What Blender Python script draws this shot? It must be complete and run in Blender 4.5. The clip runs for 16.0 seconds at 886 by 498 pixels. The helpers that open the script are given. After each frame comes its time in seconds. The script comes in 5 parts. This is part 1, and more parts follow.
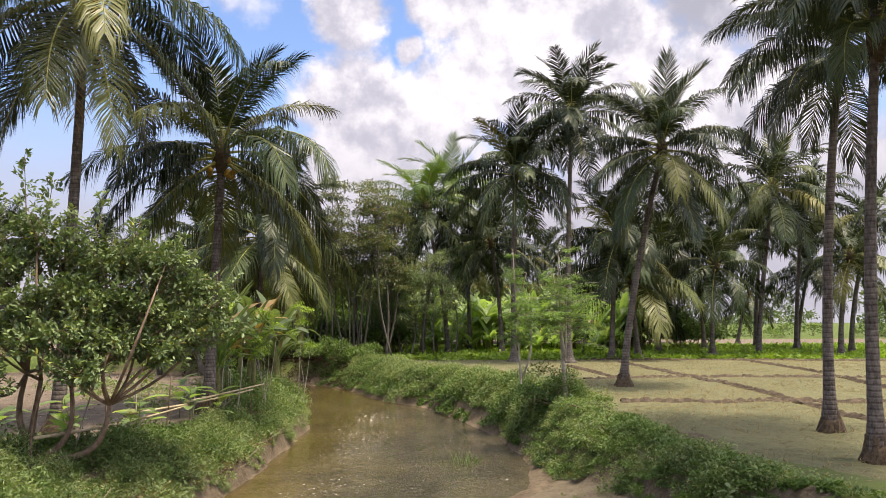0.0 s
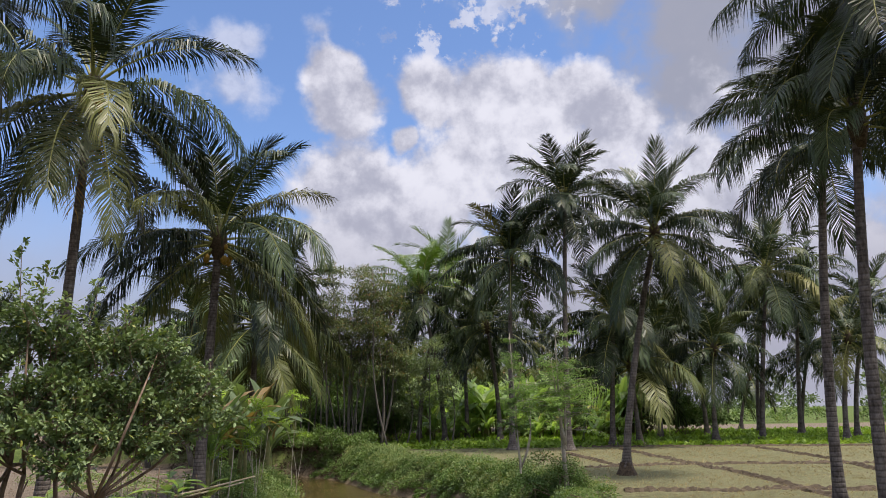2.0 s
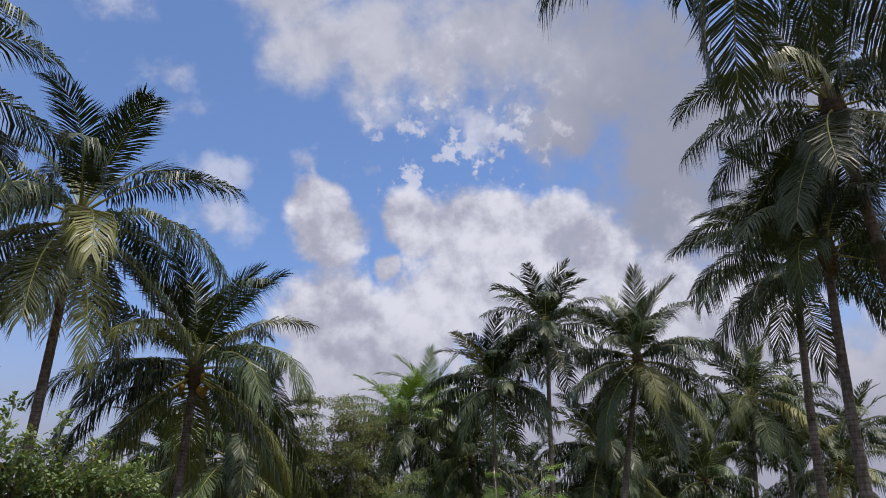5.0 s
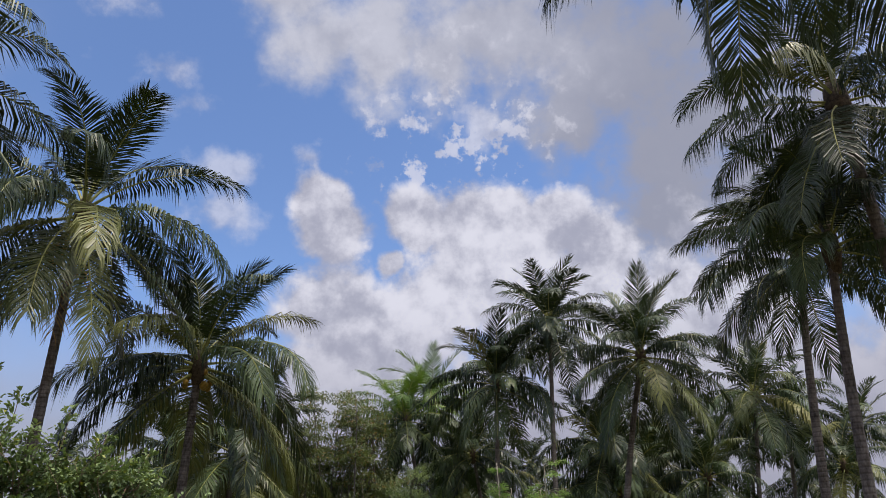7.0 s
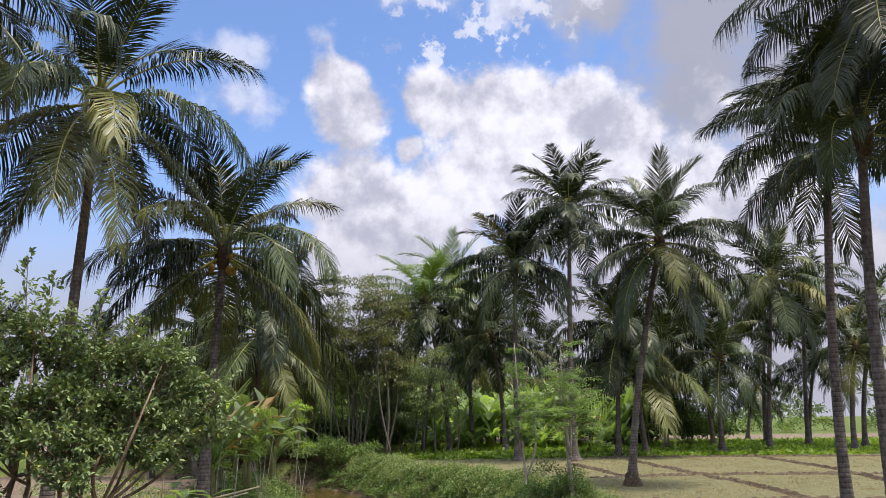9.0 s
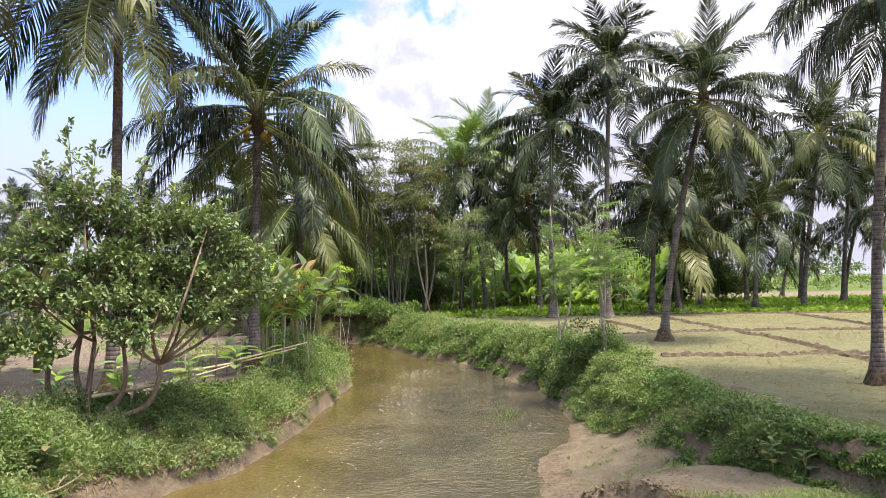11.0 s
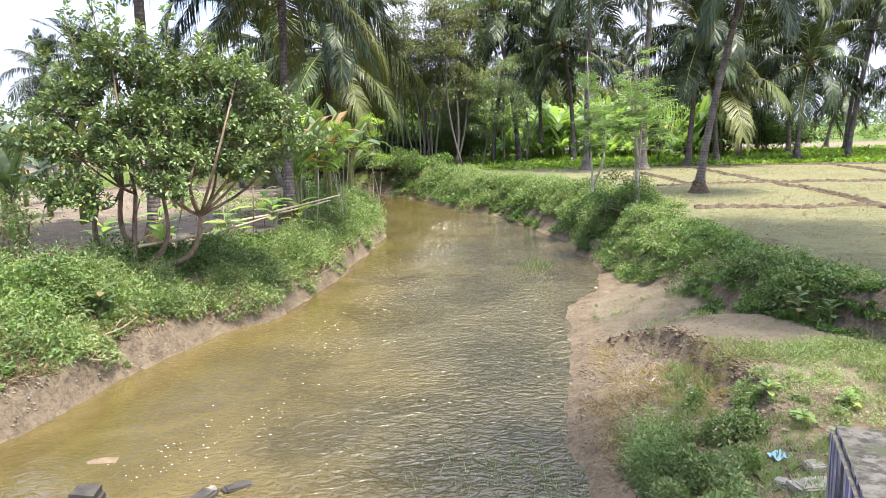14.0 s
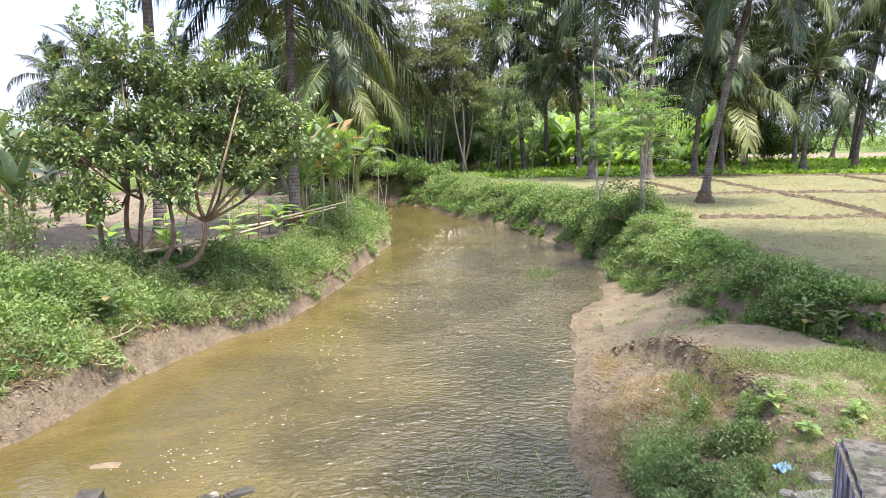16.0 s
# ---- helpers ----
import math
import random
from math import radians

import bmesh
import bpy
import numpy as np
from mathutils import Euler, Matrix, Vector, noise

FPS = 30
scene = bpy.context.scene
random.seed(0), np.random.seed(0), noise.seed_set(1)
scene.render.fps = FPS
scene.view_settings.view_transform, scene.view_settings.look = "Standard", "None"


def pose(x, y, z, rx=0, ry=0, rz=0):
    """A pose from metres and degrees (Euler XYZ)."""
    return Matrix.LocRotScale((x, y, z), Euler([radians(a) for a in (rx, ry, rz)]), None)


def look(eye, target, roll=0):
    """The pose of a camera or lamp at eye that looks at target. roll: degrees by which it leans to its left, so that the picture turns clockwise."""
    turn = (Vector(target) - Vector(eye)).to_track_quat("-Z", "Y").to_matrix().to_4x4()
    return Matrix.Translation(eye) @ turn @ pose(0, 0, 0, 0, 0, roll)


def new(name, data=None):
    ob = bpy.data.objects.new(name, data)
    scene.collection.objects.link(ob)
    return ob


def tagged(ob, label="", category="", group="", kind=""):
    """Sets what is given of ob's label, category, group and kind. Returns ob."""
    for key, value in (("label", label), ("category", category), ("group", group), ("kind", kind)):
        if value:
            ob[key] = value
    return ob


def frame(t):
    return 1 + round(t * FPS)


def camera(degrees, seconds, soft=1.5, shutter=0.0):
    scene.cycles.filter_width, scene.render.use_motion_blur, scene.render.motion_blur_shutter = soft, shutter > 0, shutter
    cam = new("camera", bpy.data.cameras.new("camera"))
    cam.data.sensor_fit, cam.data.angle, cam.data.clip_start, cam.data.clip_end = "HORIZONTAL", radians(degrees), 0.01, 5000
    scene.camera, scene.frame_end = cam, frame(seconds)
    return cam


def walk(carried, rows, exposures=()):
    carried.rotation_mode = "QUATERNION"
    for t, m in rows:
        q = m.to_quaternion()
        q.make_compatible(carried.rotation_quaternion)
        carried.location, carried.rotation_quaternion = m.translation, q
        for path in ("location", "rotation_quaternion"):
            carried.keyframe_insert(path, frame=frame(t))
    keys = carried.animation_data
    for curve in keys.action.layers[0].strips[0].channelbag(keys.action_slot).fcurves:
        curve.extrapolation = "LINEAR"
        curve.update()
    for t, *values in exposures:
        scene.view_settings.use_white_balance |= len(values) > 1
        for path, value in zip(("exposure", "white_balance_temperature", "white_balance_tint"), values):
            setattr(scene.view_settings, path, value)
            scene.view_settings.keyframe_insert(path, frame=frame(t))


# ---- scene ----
# the eye of somebody who stands still on a small bridge over the stream and tilts the camera up and down
cam = camera(65.2, 16.0, soft=0.6)
EYE = (0.0, 0.0, 3.4)
LEVEL = -0.5
WALK = [
    (0.0, -0.07, 6.67, 0.21), (0.5, -0.01, 8.11, 0.39), (1.0, -0.04, 9.77, 0.51), (1.5, -0.15, 11.63, 0.66),
    (2.0, -0.33, 13.66, 0.74), (2.5, -0.50, 15.78, 0.87), (3.0, -0.65, 17.92, 0.98), (3.5, -0.78, 19.57, 1.16),
    (4.0, -1.01, 20.44, 1.31), (4.5, -1.35, 21.83, 1.38), (5.0, -1.71, 24.18, 1.23), (7.5, -1.33, 23.54, 0.99),
    (8.0, -1.00, 20.67, 0.89), (8.5, -0.50, 17.66, 0.79), (9.0, 0.05, 14.46, 0.73), (11.5, 3.80, 0.62, 1.22),
    (12.0, 4.44, -2.04, 1.25), (12.5, 4.99, -4.56, 1.29), (13.0, 5.36, -6.66, 1.34), (13.5, 5.57, -8.10, 1.38),
    (14.0, 5.68, -8.88, 1.42), (14.5, 5.69, -9.02, 1.41), (15.0, 5.65, -8.84, 1.28), (15.5, 5.76, -8.58, 1.08),
    (16.0, 6.14, -8.23, 1.00)]
walk(cam, [(t, pose(*EYE, 90 + p + LEVEL, r, y)) for t, y, p, r in WALK],
     exposures=[(0.0, 0.28, 7450, 14), (0.9, -0.06, 7050, 13), (2.0, -0.20, 6800, 12), (5.0, -0.40, 6700, 12), (7.5, -0.34, 6750, 12), (9.0, 0.05, 6850, 12), (11.5, 0.86, 6950, 11), (14.0, 1.17, 6500, 10), (16.0, 1.17, 6500, 10)])

# ------------------------------------------------------------------ sky and sun
SUN_FROM = Vector((0.28, -0.15, 0.94)).normalized()
sun = new("sun", bpy.data.lights.new("sun", "SUN"))
sun.data.energy, sun.data.angle, sun.data.color = 5.0, radians(9.0), (1.0, 0.94, 0.82)
sun.matrix_world = look(SUN_FROM * 100, (0, 0, 0))


class Nodes:
    """Short spelling for node trees."""

    def __init__(self, tree):
        self.tree = tree
        tree.nodes.clear()

    def add(self, kind, **values):
        n = self.tree.nodes.new(kind)
        for k, v in values.items():
            if k in n.inputs.keys():
                self.put(n.inputs[k], v)
            else:
                setattr(n, k, v)
        return n

    def put(self, socket, v):
        if isinstance(v, bpy.types.NodeSocket):
            self.tree.links.new(v, socket)
        elif v is not None:
            socket.default_value = v

    def math(self, op, a, b=None, c=None, clamp=False):
        n = self.tree.nodes.new("ShaderNodeMath")
        n.operation, n.use_clamp = op, clamp
        for s, v in zip(n.inputs, (a, b, c)):
            self.put(s, v)
        return n.outputs[0]

    def vec(self, op, a, b=None, scale=None):
        n = self.tree.nodes.new("ShaderNodeVectorMath")
        n.operation = op
        self.put(n.inputs[0], a)
        self.put(n.inputs[1], b)
        if scale is not None:
            self.put(n.inputs["Scale"], scale)
        return n.outputs["Value" if op in ("LENGTH", "DISTANCE", "DOT_PRODUCT") else "Vector"]

    def noise(self, vector, scale, detail=3.0, rough=0.5, distortion=0.0):
        n = self.add("ShaderNodeTexNoise", Vector=vector, Scale=scale, Detail=detail, Roughness=rough, Distortion=distortion)
        return n.outputs["Fac"]

    def smooth(self, v, lo, hi, a=0.0, b=1.0):
        n = self.tree.nodes.new("ShaderNodeMapRange")
        n.interpolation_type = "SMOOTHSTEP"
        for k, x in zip(("Value", "From Min", "From Max", "To Min", "To Max"), (v, lo, hi, a, b)):
            self.put(n.inputs[k], x)
        return n.outputs[0]

    def mix(self, fac, a, b, blend="MIX"):
        n = self.tree.nodes.new("ShaderNodeMix")
        n.data_type, n.blend_type = "RGBA", blend
        self.put(n.inputs["Factor"], fac)
        for k, v in ((6, a), (7, b)):
            self.put(n.inputs[k], (*v, 1.0) if isinstance(v, tuple) and len(v) == 3 else v)
        return n.outputs[2]


def make_sky():
    world = bpy.data.worlds.new("sky")
    scene.world = world
    world.use_nodes = True
    g = Nodes(world.node_tree)
    out = g.add("ShaderNodeOutputWorld")
    sky = g.add("ShaderNodeTexSky", sky_type="NISHITA", sun_disc=False, sun_elevation=math.asin(SUN_FROM.z),
                sun_rotation=math.atan2(SUN_FROM.x, SUN_FROM.y), air_density=1.0, dust_density=0.4, ozone_density=4.0)
    way = g.add("ShaderNodeTexCoord").outputs["Generated"]
    warp = g.add("ShaderNodeTexNoise", Vector=way, Scale=9.0, Detail=4.0, Roughness=0.55)
    off = g.vec("SCALE", g.vec("SUBTRACT", warp.outputs["Color"], (0.5, 0.5, 0.5)), scale=0.07)
    bent = g.vec("ADD", way, off)
    billow = g.noise(way, 13.0, 8.0, 0.58)
    above = g.noise(g.vec("ADD", way, (0.010, 0.0, 0.022)), 13.0, 8.0, 0.58)
    broad = g.noise(way, 4.5, 4.0, 0.5)
    erode = g.math("MULTIPLY", g.math("SUBTRACT", billow, 0.5), 1.9)

    def cloud(az, el, rad, squash=1.0):
        """One at the middle of a cloud, nought at its rim, less than nought beyond."""
        a, e = radians(az), radians(el)
        mid = (-math.sin(a) * math.cos(e), math.cos(a) * math.cos(e), math.sin(e))
        d = g.vec("MULTIPLY", g.vec("SUBTRACT", bent, mid), (1.0, 1.0, squash))
        return g.math("SUBTRACT", 1.0, g.math("DIVIDE", g.vec("LENGTH", d), radians(rad) * 1.45))

    def union(parts):
        v = parts[0]
        for p in parts[1:]:
            v = g.math("MAXIMUM", v, p)
        return v

    def cover(v, lo, hi, torn=1.0):
        return g.smooth(g.math("ADD", v, g.math("MULTIPLY", erode, torn)), lo, hi)

    heap = union([cloud(*c) for c in (
        (8.9, 26.9, 2.6), (7.9, 24.4, 2.9), (0.2, 25.8, 2.6), (-3.2, 25.0, 3.3), (-8.0, 24.9, 3.5), (-12.5, 24.3, 3.4), (-15.5, 21.5, 4.2),
        (-4.0, 20.5, 5.0), (-10.0, 18.5, 6.0), (-1.0, 17.5, 4.4), (3.0, 15.0, 5.0), (8.2, 17.5, 4.2), (7.0, 13.5, 5.5), (-17.0, 16.0, 6.0),
        (-23.0, 16.0, 7.0), (2.9, 21.8, 1.1), (0.0, 7.0, 14.0, 2.0), (-24.0, 8.0, 16.0, 2.0))])
    thin = union([cloud(*c) for c in ((7.4, 21.5, 3.4), (24.6, 35.9, 3.4, 2.0), (22.8, 33.4, 3.0, 2.4), (17.6, 28.6, 3.2, 2.2), (17.4, 25.0, 4.2, 2.2),
                                      (10.5, 30.5, 1.6, 1.5), (27.5, 40.5, 3.0), (20.0, 17.0, 5.0, 1.5), (30.0, 20.0, 5.0, 1.5))])
    bits = g.math("MULTIPLY", g.math("ADD", cloud(-4.6, 31.6, 8.5, 1.25), 0.15), g.smooth(g.noise(way, 34.0, 6.0, 0.62), 0.44, 0.66))
    bits = g.math("MAXIMUM", bits, cloud(-5.4, 33.4, 1.9))
    sheet = union([cloud(*c) for c in (
        (14.0, 44.0, 5.2), (10.2, 40.2, 4.4), (3.2, 39.8, 5.0), (-1.8, 38.3, 4.2), (-9.5, 40.5, 7.0), (-18.5, 38.0, 8.0), (-24.5, 30.0, 7.5),
        (-22.0, 24.0, 6.0), (-14.5, 33.0, 4.0), (-15.0, 46.0, 9.0), (-31.0, 27.0, 10.0), (-5.0, 50.0, 10.0), (10.0, 52.0, 8.0))])
    wide = g.smooth(g.noise(g.vec("MULTIPLY", bent, (1.0, 1.0, 1.8)), 2.6, 6.0, 0.55), 0.50, 0.62)
    # beyond what is seen the same broken cloud goes on: high up and behind
    ahead = g.smooth(g.vec("DOT_PRODUCT", way, (0.10, 0.86, 0.50)), 0.72, 0.84)
    rest = g.math("MULTIPLY", wide, g.math("SUBTRACT", 1.0, ahead))
    # heaped cloud is bright on its upper rims and grey in its hollows
    relief = g.math("ADD", g.math("MULTIPLY", g.math("SUBTRACT", billow, above), 3.0), g.math("MULTIPLY", g.math("SUBTRACT", broad, 0.5), 2.0))
    col_w = g.mix(g.smooth(relief, -0.62, 0.50), (4.5, 4.6, 5.4), (8.4, 8.35, 8.8))
    east = g.add("ShaderNodeSeparateXYZ", Vector=bent).outputs[0]
    col_g = g.mix(g.smooth(g.math("ADD", east, g.math("MULTIPLY", g.math("SUBTRACT", broad, 0.5), 0.5)), -0.05, 0.30), (6.5, 6.6, 7.2), (3.8, 3.95, 4.65))
    col_g = g.mix(g.smooth(relief, -0.6, 0.6, 0.5, 0.0), col_g, (3.5, 3.7, 4.5))
    c = g.mix(rest, g.mix(1.0, sky.outputs[0], (1.80, 1.84, 1.90), 'MULTIPLY'), col_w)
    c = g.mix(cover(sheet, 0.06, 0.78, 0.8), c, col_g)
    c = g.mix(g.math("MULTIPLY", cover(thin, 0.25, 1.1, 1.5), 0.6), c, col_w)
    c = g.mix(g.math("MULTIPLY", cover(bits, 0.16, 0.75, 0.7), 0.7), c, col_w)
    c = g.mix(cover(heap, 0.10, 0.46, 0.62), c, col_w)
    # pale haze towards the horizon
    level = g.add('ShaderNodeSeparateXYZ', Vector=bent).outputs[2]
    c = g.mix(g.smooth(level, 0.10, 0.34, 0.94, 0.0), c, (4.25, 4.25, 4.95))
    # thin bright cloud lies before the sun
    near_sun = g.math("POWER", g.math("MAXIMUM", g.vec("DOT_PRODUCT", way, tuple(SUN_FROM)), 0.0), 3.0)
    veil = g.math("MULTIPLY", near_sun, g.smooth(g.vec("DOT_PRODUCT", way, (0.0, 0.93, 0.37)), 0.60, 0.90, 1.0, 0.0))
    c = g.mix(g.math("MULTIPLY", veil, 0.85, clamp=True), c, (26.0, 25.5, 24.5))
    c = g.mix(1.0, c, (0.94, 0.98, 1.08), "MULTIPLY")
    back = g.add("ShaderNodeBackground", Color=c, Strength=0.115)
    g.tree.links.new(back.outputs[0], out.inputs[0])


make_sky()


# ------------------------------------------------------------------ materials
def material(name):
    m = bpy.data.materials.new(name)
    m.use_nodes = True
    return m, Nodes(m.node_tree)


def finish(g, color, rough=0.8, bump=None, strength=0.3, distance=0.02, spec=0.3, through_light=0.0, through_color=None, **more):
    out = g.add("ShaderNodeOutputMaterial")
    normal = None
    if bump is not None:
        normal = g.add("ShaderNodeBump", Height=bump, Strength=strength, Distance=distance).outputs[0]
    b = g.add("ShaderNodeBsdfPrincipled", Roughness=rough, Normal=normal, **more)
    g.put(b.inputs["Base Color"], (*color, 1.0) if isinstance(color, tuple) else color)
    b.inputs["Specular IOR Level"].default_value = spec
    last = b.outputs[0]
    if through_light:
        t = g.add("ShaderNodeBsdfTranslucent")
        g.put(t.inputs["Color"], through_color if through_color is not None else ((*color, 1.0) if isinstance(color, tuple) else color))
        mx = g.add("ShaderNodeMixShader")
        mx.inputs[0].default_value = through_light
        g.tree.links.new(last, mx.inputs[1])
        g.tree.links.new(t.outputs[0], mx.inputs[2])
        last = mx.outputs[0]
    g.tree.links.new(last, out.inputs[0])


def leaf_material(name, dark, light, odd=None, odd_share=0.06, rough=0.45, glow=0.35, spec=0.4, by_object=False, darker=0.8):
    m, g = material(name)
    island = g.add("ShaderNodeNewGeometry").outputs["Random Per Island"]
    place = g.add("ShaderNodeNewGeometry").outputs["Position"]
    patch = g.noise(place, 1.3, 2.0)
    f = g.math("ADD", g.math("MULTIPLY", island, 0.5), g.math("MULTIPLY", g.smooth(patch, 0.34, 0.66), 0.5))
    if by_object:
        ob = g.add("ShaderNodeObjectInfo").outputs["Random"]
        f = g.math("ADD", g.math("MULTIPLY", island, 0.35), g.math("MULTIPLY", ob, 0.65))
    c = g.mix(f, tuple(v * darker for v in dark), light)
    if odd:
        pick = g.add("ShaderNodeObjectInfo").outputs["Random"] if by_object else island
        c = g.mix(g.smooth(pick, 1.0 - odd_share - 0.03, 1.0 - odd_share + 0.03), c, odd)
    trans = g.mix(1.0, c, (1.25, 1.35, 0.55), "MULTIPLY")
    finish(g, c, rough=rough, spec=spec, through_light=glow, through_color=trans)
    return m


def bark_material(name, dark, light, rings=0.0, scale=1.0):
    m, g = material(name)
    co = g.add("ShaderNodeTexCoord").outputs["Object"]
    n1 = g.noise(co, 3.0 * scale, 4.0, 0.6)
    n2 = g.noise(g.vec("MULTIPLY", co, (1, 1, 0.35)), 22.0 * scale, 5.0, 0.65)
    f = g.math("ADD", g.math("MULTIPLY", n1, 0.5), g.math("MULTIPLY", n2, 0.5))
    f = g.smooth(f, 0.32, 0.68)
    c = g.mix(f, dark, light)
    h = n2
    if rings:
        z = g.add("ShaderNodeSeparateXYZ", Vector=co).outputs[2]
        wob = g.math("ADD", g.math("MULTIPLY", z, rings), g.math("MULTIPLY", n1, 2.2))
        ring = g.math("POWER", g.math("ABSOLUTE", g.math("SINE", wob)), 6.0)
        c = g.mix(g.math("MULTIPLY", ring, 0.24), c, tuple(v * 0.45 for v in dark))
        h = g.math("SUBTRACT", n2, g.math("MULTIPLY", ring, 0.7))
    finish(g, c, rough=0.9, bump=h, strength=0.6, distance=0.02, spec=0.15)
    return m


def ground_material():
    m, g = material("earth")
    place = g.add("ShaderNodeNewGeometry").outputs["Position"]
    zone = g.add("ShaderNodeSeparateColor", Color=g.add("ShaderNodeAttribute", attribute_name="zone").outputs["Color"])
    wide = g.noise(place, 0.35, 4.0, 0.55)
    mid = g.noise(place, 2.4, 5.0, 0.6)
    fine = g.noise(place, 17.0, 5.0, 0.7)
    grit = g.noise(place, 60.0, 3.0, 0.7)
    grain = g.math("ADD", g.math("MULTIPLY", mid, 0.45), g.math("MULTIPLY", fine, 0.55))
    soil = g.mix(g.smooth(grain, 0.3, 0.7), (0.075, 0.056, 0.038), (0.240, 0.186, 0.128))
    stubble = g.mix(g.smooth(grain, 0.33, 0.67), (0.108, 0.111, 0.055), (0.228, 0.221, 0.118))
    stubble = g.mix(g.smooth(wide, 0.42, 0.66), stubble, (0.188, 0.180, 0.096))
    stubble = g.mix(g.smooth(grit, 0.55, 0.68), stubble, (0.10, 0.075, 0.045))
    stubble = g.mix(g.smooth(g.noise(place, 6.0, 6.0, 0.75), 0.52, 0.66), stubble, (0.115, 0.088, 0.05))
    sand = g.mix(g.smooth(grain, 0.3, 0.7), (0.122, 0.097, 0.065), (0.228, 0.187, 0.132))
    plough = g.mix(g.smooth(grain, 0.3, 0.7), (0.12, 0.092, 0.068), (0.235, 0.187, 0.145))
    turf = g.mix(g.smooth(grain, 0.3, 0.7), (0.05, 0.078, 0.02), (0.14, 0.18, 0.05))
    jitter = g.math("MULTIPLY", g.math("SUBTRACT", grain, 0.5), 1.1)

    def take(ch):
        return g.smooth(g.math("ADD", zone.outputs[ch], jitter), 0.35, 0.65)

    c = g.mix(take(0), soil, stubble)
    c = g.mix(take(1), c, sand)
    c = g.mix(take(2), c, turf)
    far = g.add("ShaderNodeAttribute", attribute_name="tilled").outputs["Fac"]
    c = g.mix(g.smooth(g.math("ADD", far, jitter), 0.35, 0.65), c, plough)
    finish(g, c, rough=0.95, bump=g.math("ADD", grain, g.math("MULTIPLY", grit, 0.4)), strength=0.9, distance=0.08, spec=0.15)
    return m


def water_material():
    m, g = material("muddy_water")
    place = g.add("ShaderNodeNewGeometry").outputs["Position"]
    flow = g.vec("MULTIPLY", place, (1.0, 1.25, 1.0))
    murk = g.noise(place, 0.55, 3.0, 0.55, 0.6)
    r1 = g.noise(flow, 5.2, 1.5, 0.45, 1.3)
    r2 = g.noise(flow, 14.0, 3.0, 0.55, 0.6)
    across = g.math("ADD", g.add("ShaderNodeSeparateXYZ", Vector=place).outputs[0], g.math("MULTIPLY", g.noise(place, 0.35, 3.0), 5.0))
    # muddy gold along the left bank; greyer right side paints in the reflected sky
    gold_mud = g.mix(g.smooth(murk, 0.35, 0.65), (0.066, 0.049, 0.015), (0.108, 0.081, 0.028))
    darker = g.mix(g.smooth(murk, 0.35, 0.65), (0.046, 0.038, 0.019), (0.078, 0.064, 0.033))
    c = g.mix(g.smooth(across, -1.5, 2.2), gold_mud, darker)
    calm = g.smooth(across, -2.2, 1.6, 0.16, 1.0)
    h = g.math("MULTIPLY", g.math("ADD", g.math("ADD", g.math("MULTIPLY", r1, 0.75), g.math("MULTIPLY", r2, 0.26)), g.math("MULTIPLY", g.noise(flow, 19.0, 2.0, 0.5, 0.3), 0.08)), calm)
    finish(g, c, rough=0.09, bump=h, strength=1.0, distance=0.10, spec=0.8, IOR=1.5)
    return m


def plain_material(name, dark, light, scale=8.0, rough=0.85, strength=0.4, spec=0.25):
    m, g = material(name)
    co = g.add("ShaderNodeTexCoord").outputs["Object"]
    n1 = g.noise(co, scale, 5.0, 0.65)
    n2 = g.noise(co, scale * 6.0, 4.0, 0.65)
    f = g.smooth(g.math("ADD", g.math("MULTIPLY", n1, 0.6), g.math("MULTIPLY", n2, 0.4)), 0.32, 0.68)
    finish(g, g.mix(f, dark, light), rough=rough, bump=n2, strength=strength, distance=0.01, spec=spec)
    return m


EARTH, WATER = ground_material(), water_material()
FROND = leaf_material("palm_frond", (0.005, 0.012, 0.004), (0.064, 0.094, 0.028), (0.16, 0.15, 0.04), 0.03, 0.42, 0.04, 0.30, True)
FROND_DRY = leaf_material("dry_frond", (0.16, 0.09, 0.035), (0.34, 0.22, 0.09), None, 0, 0.8, 0.2, 0.2, True)
PALM_BARK = bark_material("palm_bark", (0.050, 0.040, 0.036), (0.200, 0.170, 0.152), rings=34.0)
RIB = plain_material("frond_rib", (0.14, 0.15, 0.035), (0.30, 0.29, 0.085), 3.0, 0.45)
COCONUT = plain_material("coconut_husk", (0.16, 0.12, 0.02), (0.42, 0.24, 0.04), 9.0, 0.5)
FIBRE = plain_material("palm_fibre", (0.025, 0.018, 0.012), (0.12, 0.085, 0.055), 14.0, 0.95)
WEED = leaf_material("weed_leaf", (0.065, 0.112, 0.034), (0.215, 0.305, 0.105), (0.24, 0.26, 0.09), 0.05, 0.5, 0.35)
WEED_PALE = leaf_material("pale_weed_leaf", (0.13, 0.18, 0.07), (0.28, 0.35, 0.155), (0.32, 0.27, 0.12), 0.08, 0.6, 0.35)
VINE = leaf_material("dark_vine_leaf", (0.055, 0.105, 0.026), (0.165, 0.25, 0.068), None, 0, 0.5, 0.3)
GUAVA = leaf_material("guava_leaf", (0.085, 0.135, 0.052), (0.225, 0.295, 0.130), (0.30, 0.30, 0.06), 0.03, 0.48, 0.20, 0.30)
SPRAY = leaf_material("feathery_leaf", (0.11, 0.19, 0.065), (0.25, 0.36, 0.16), None, 0, 0.5, 0.45)
FEATHER = leaf_material("feathery_tree_leaf", (0.10, 0.145, 0.075), (0.25, 0.31, 0.165), None, 0, 0.6, 0.3)
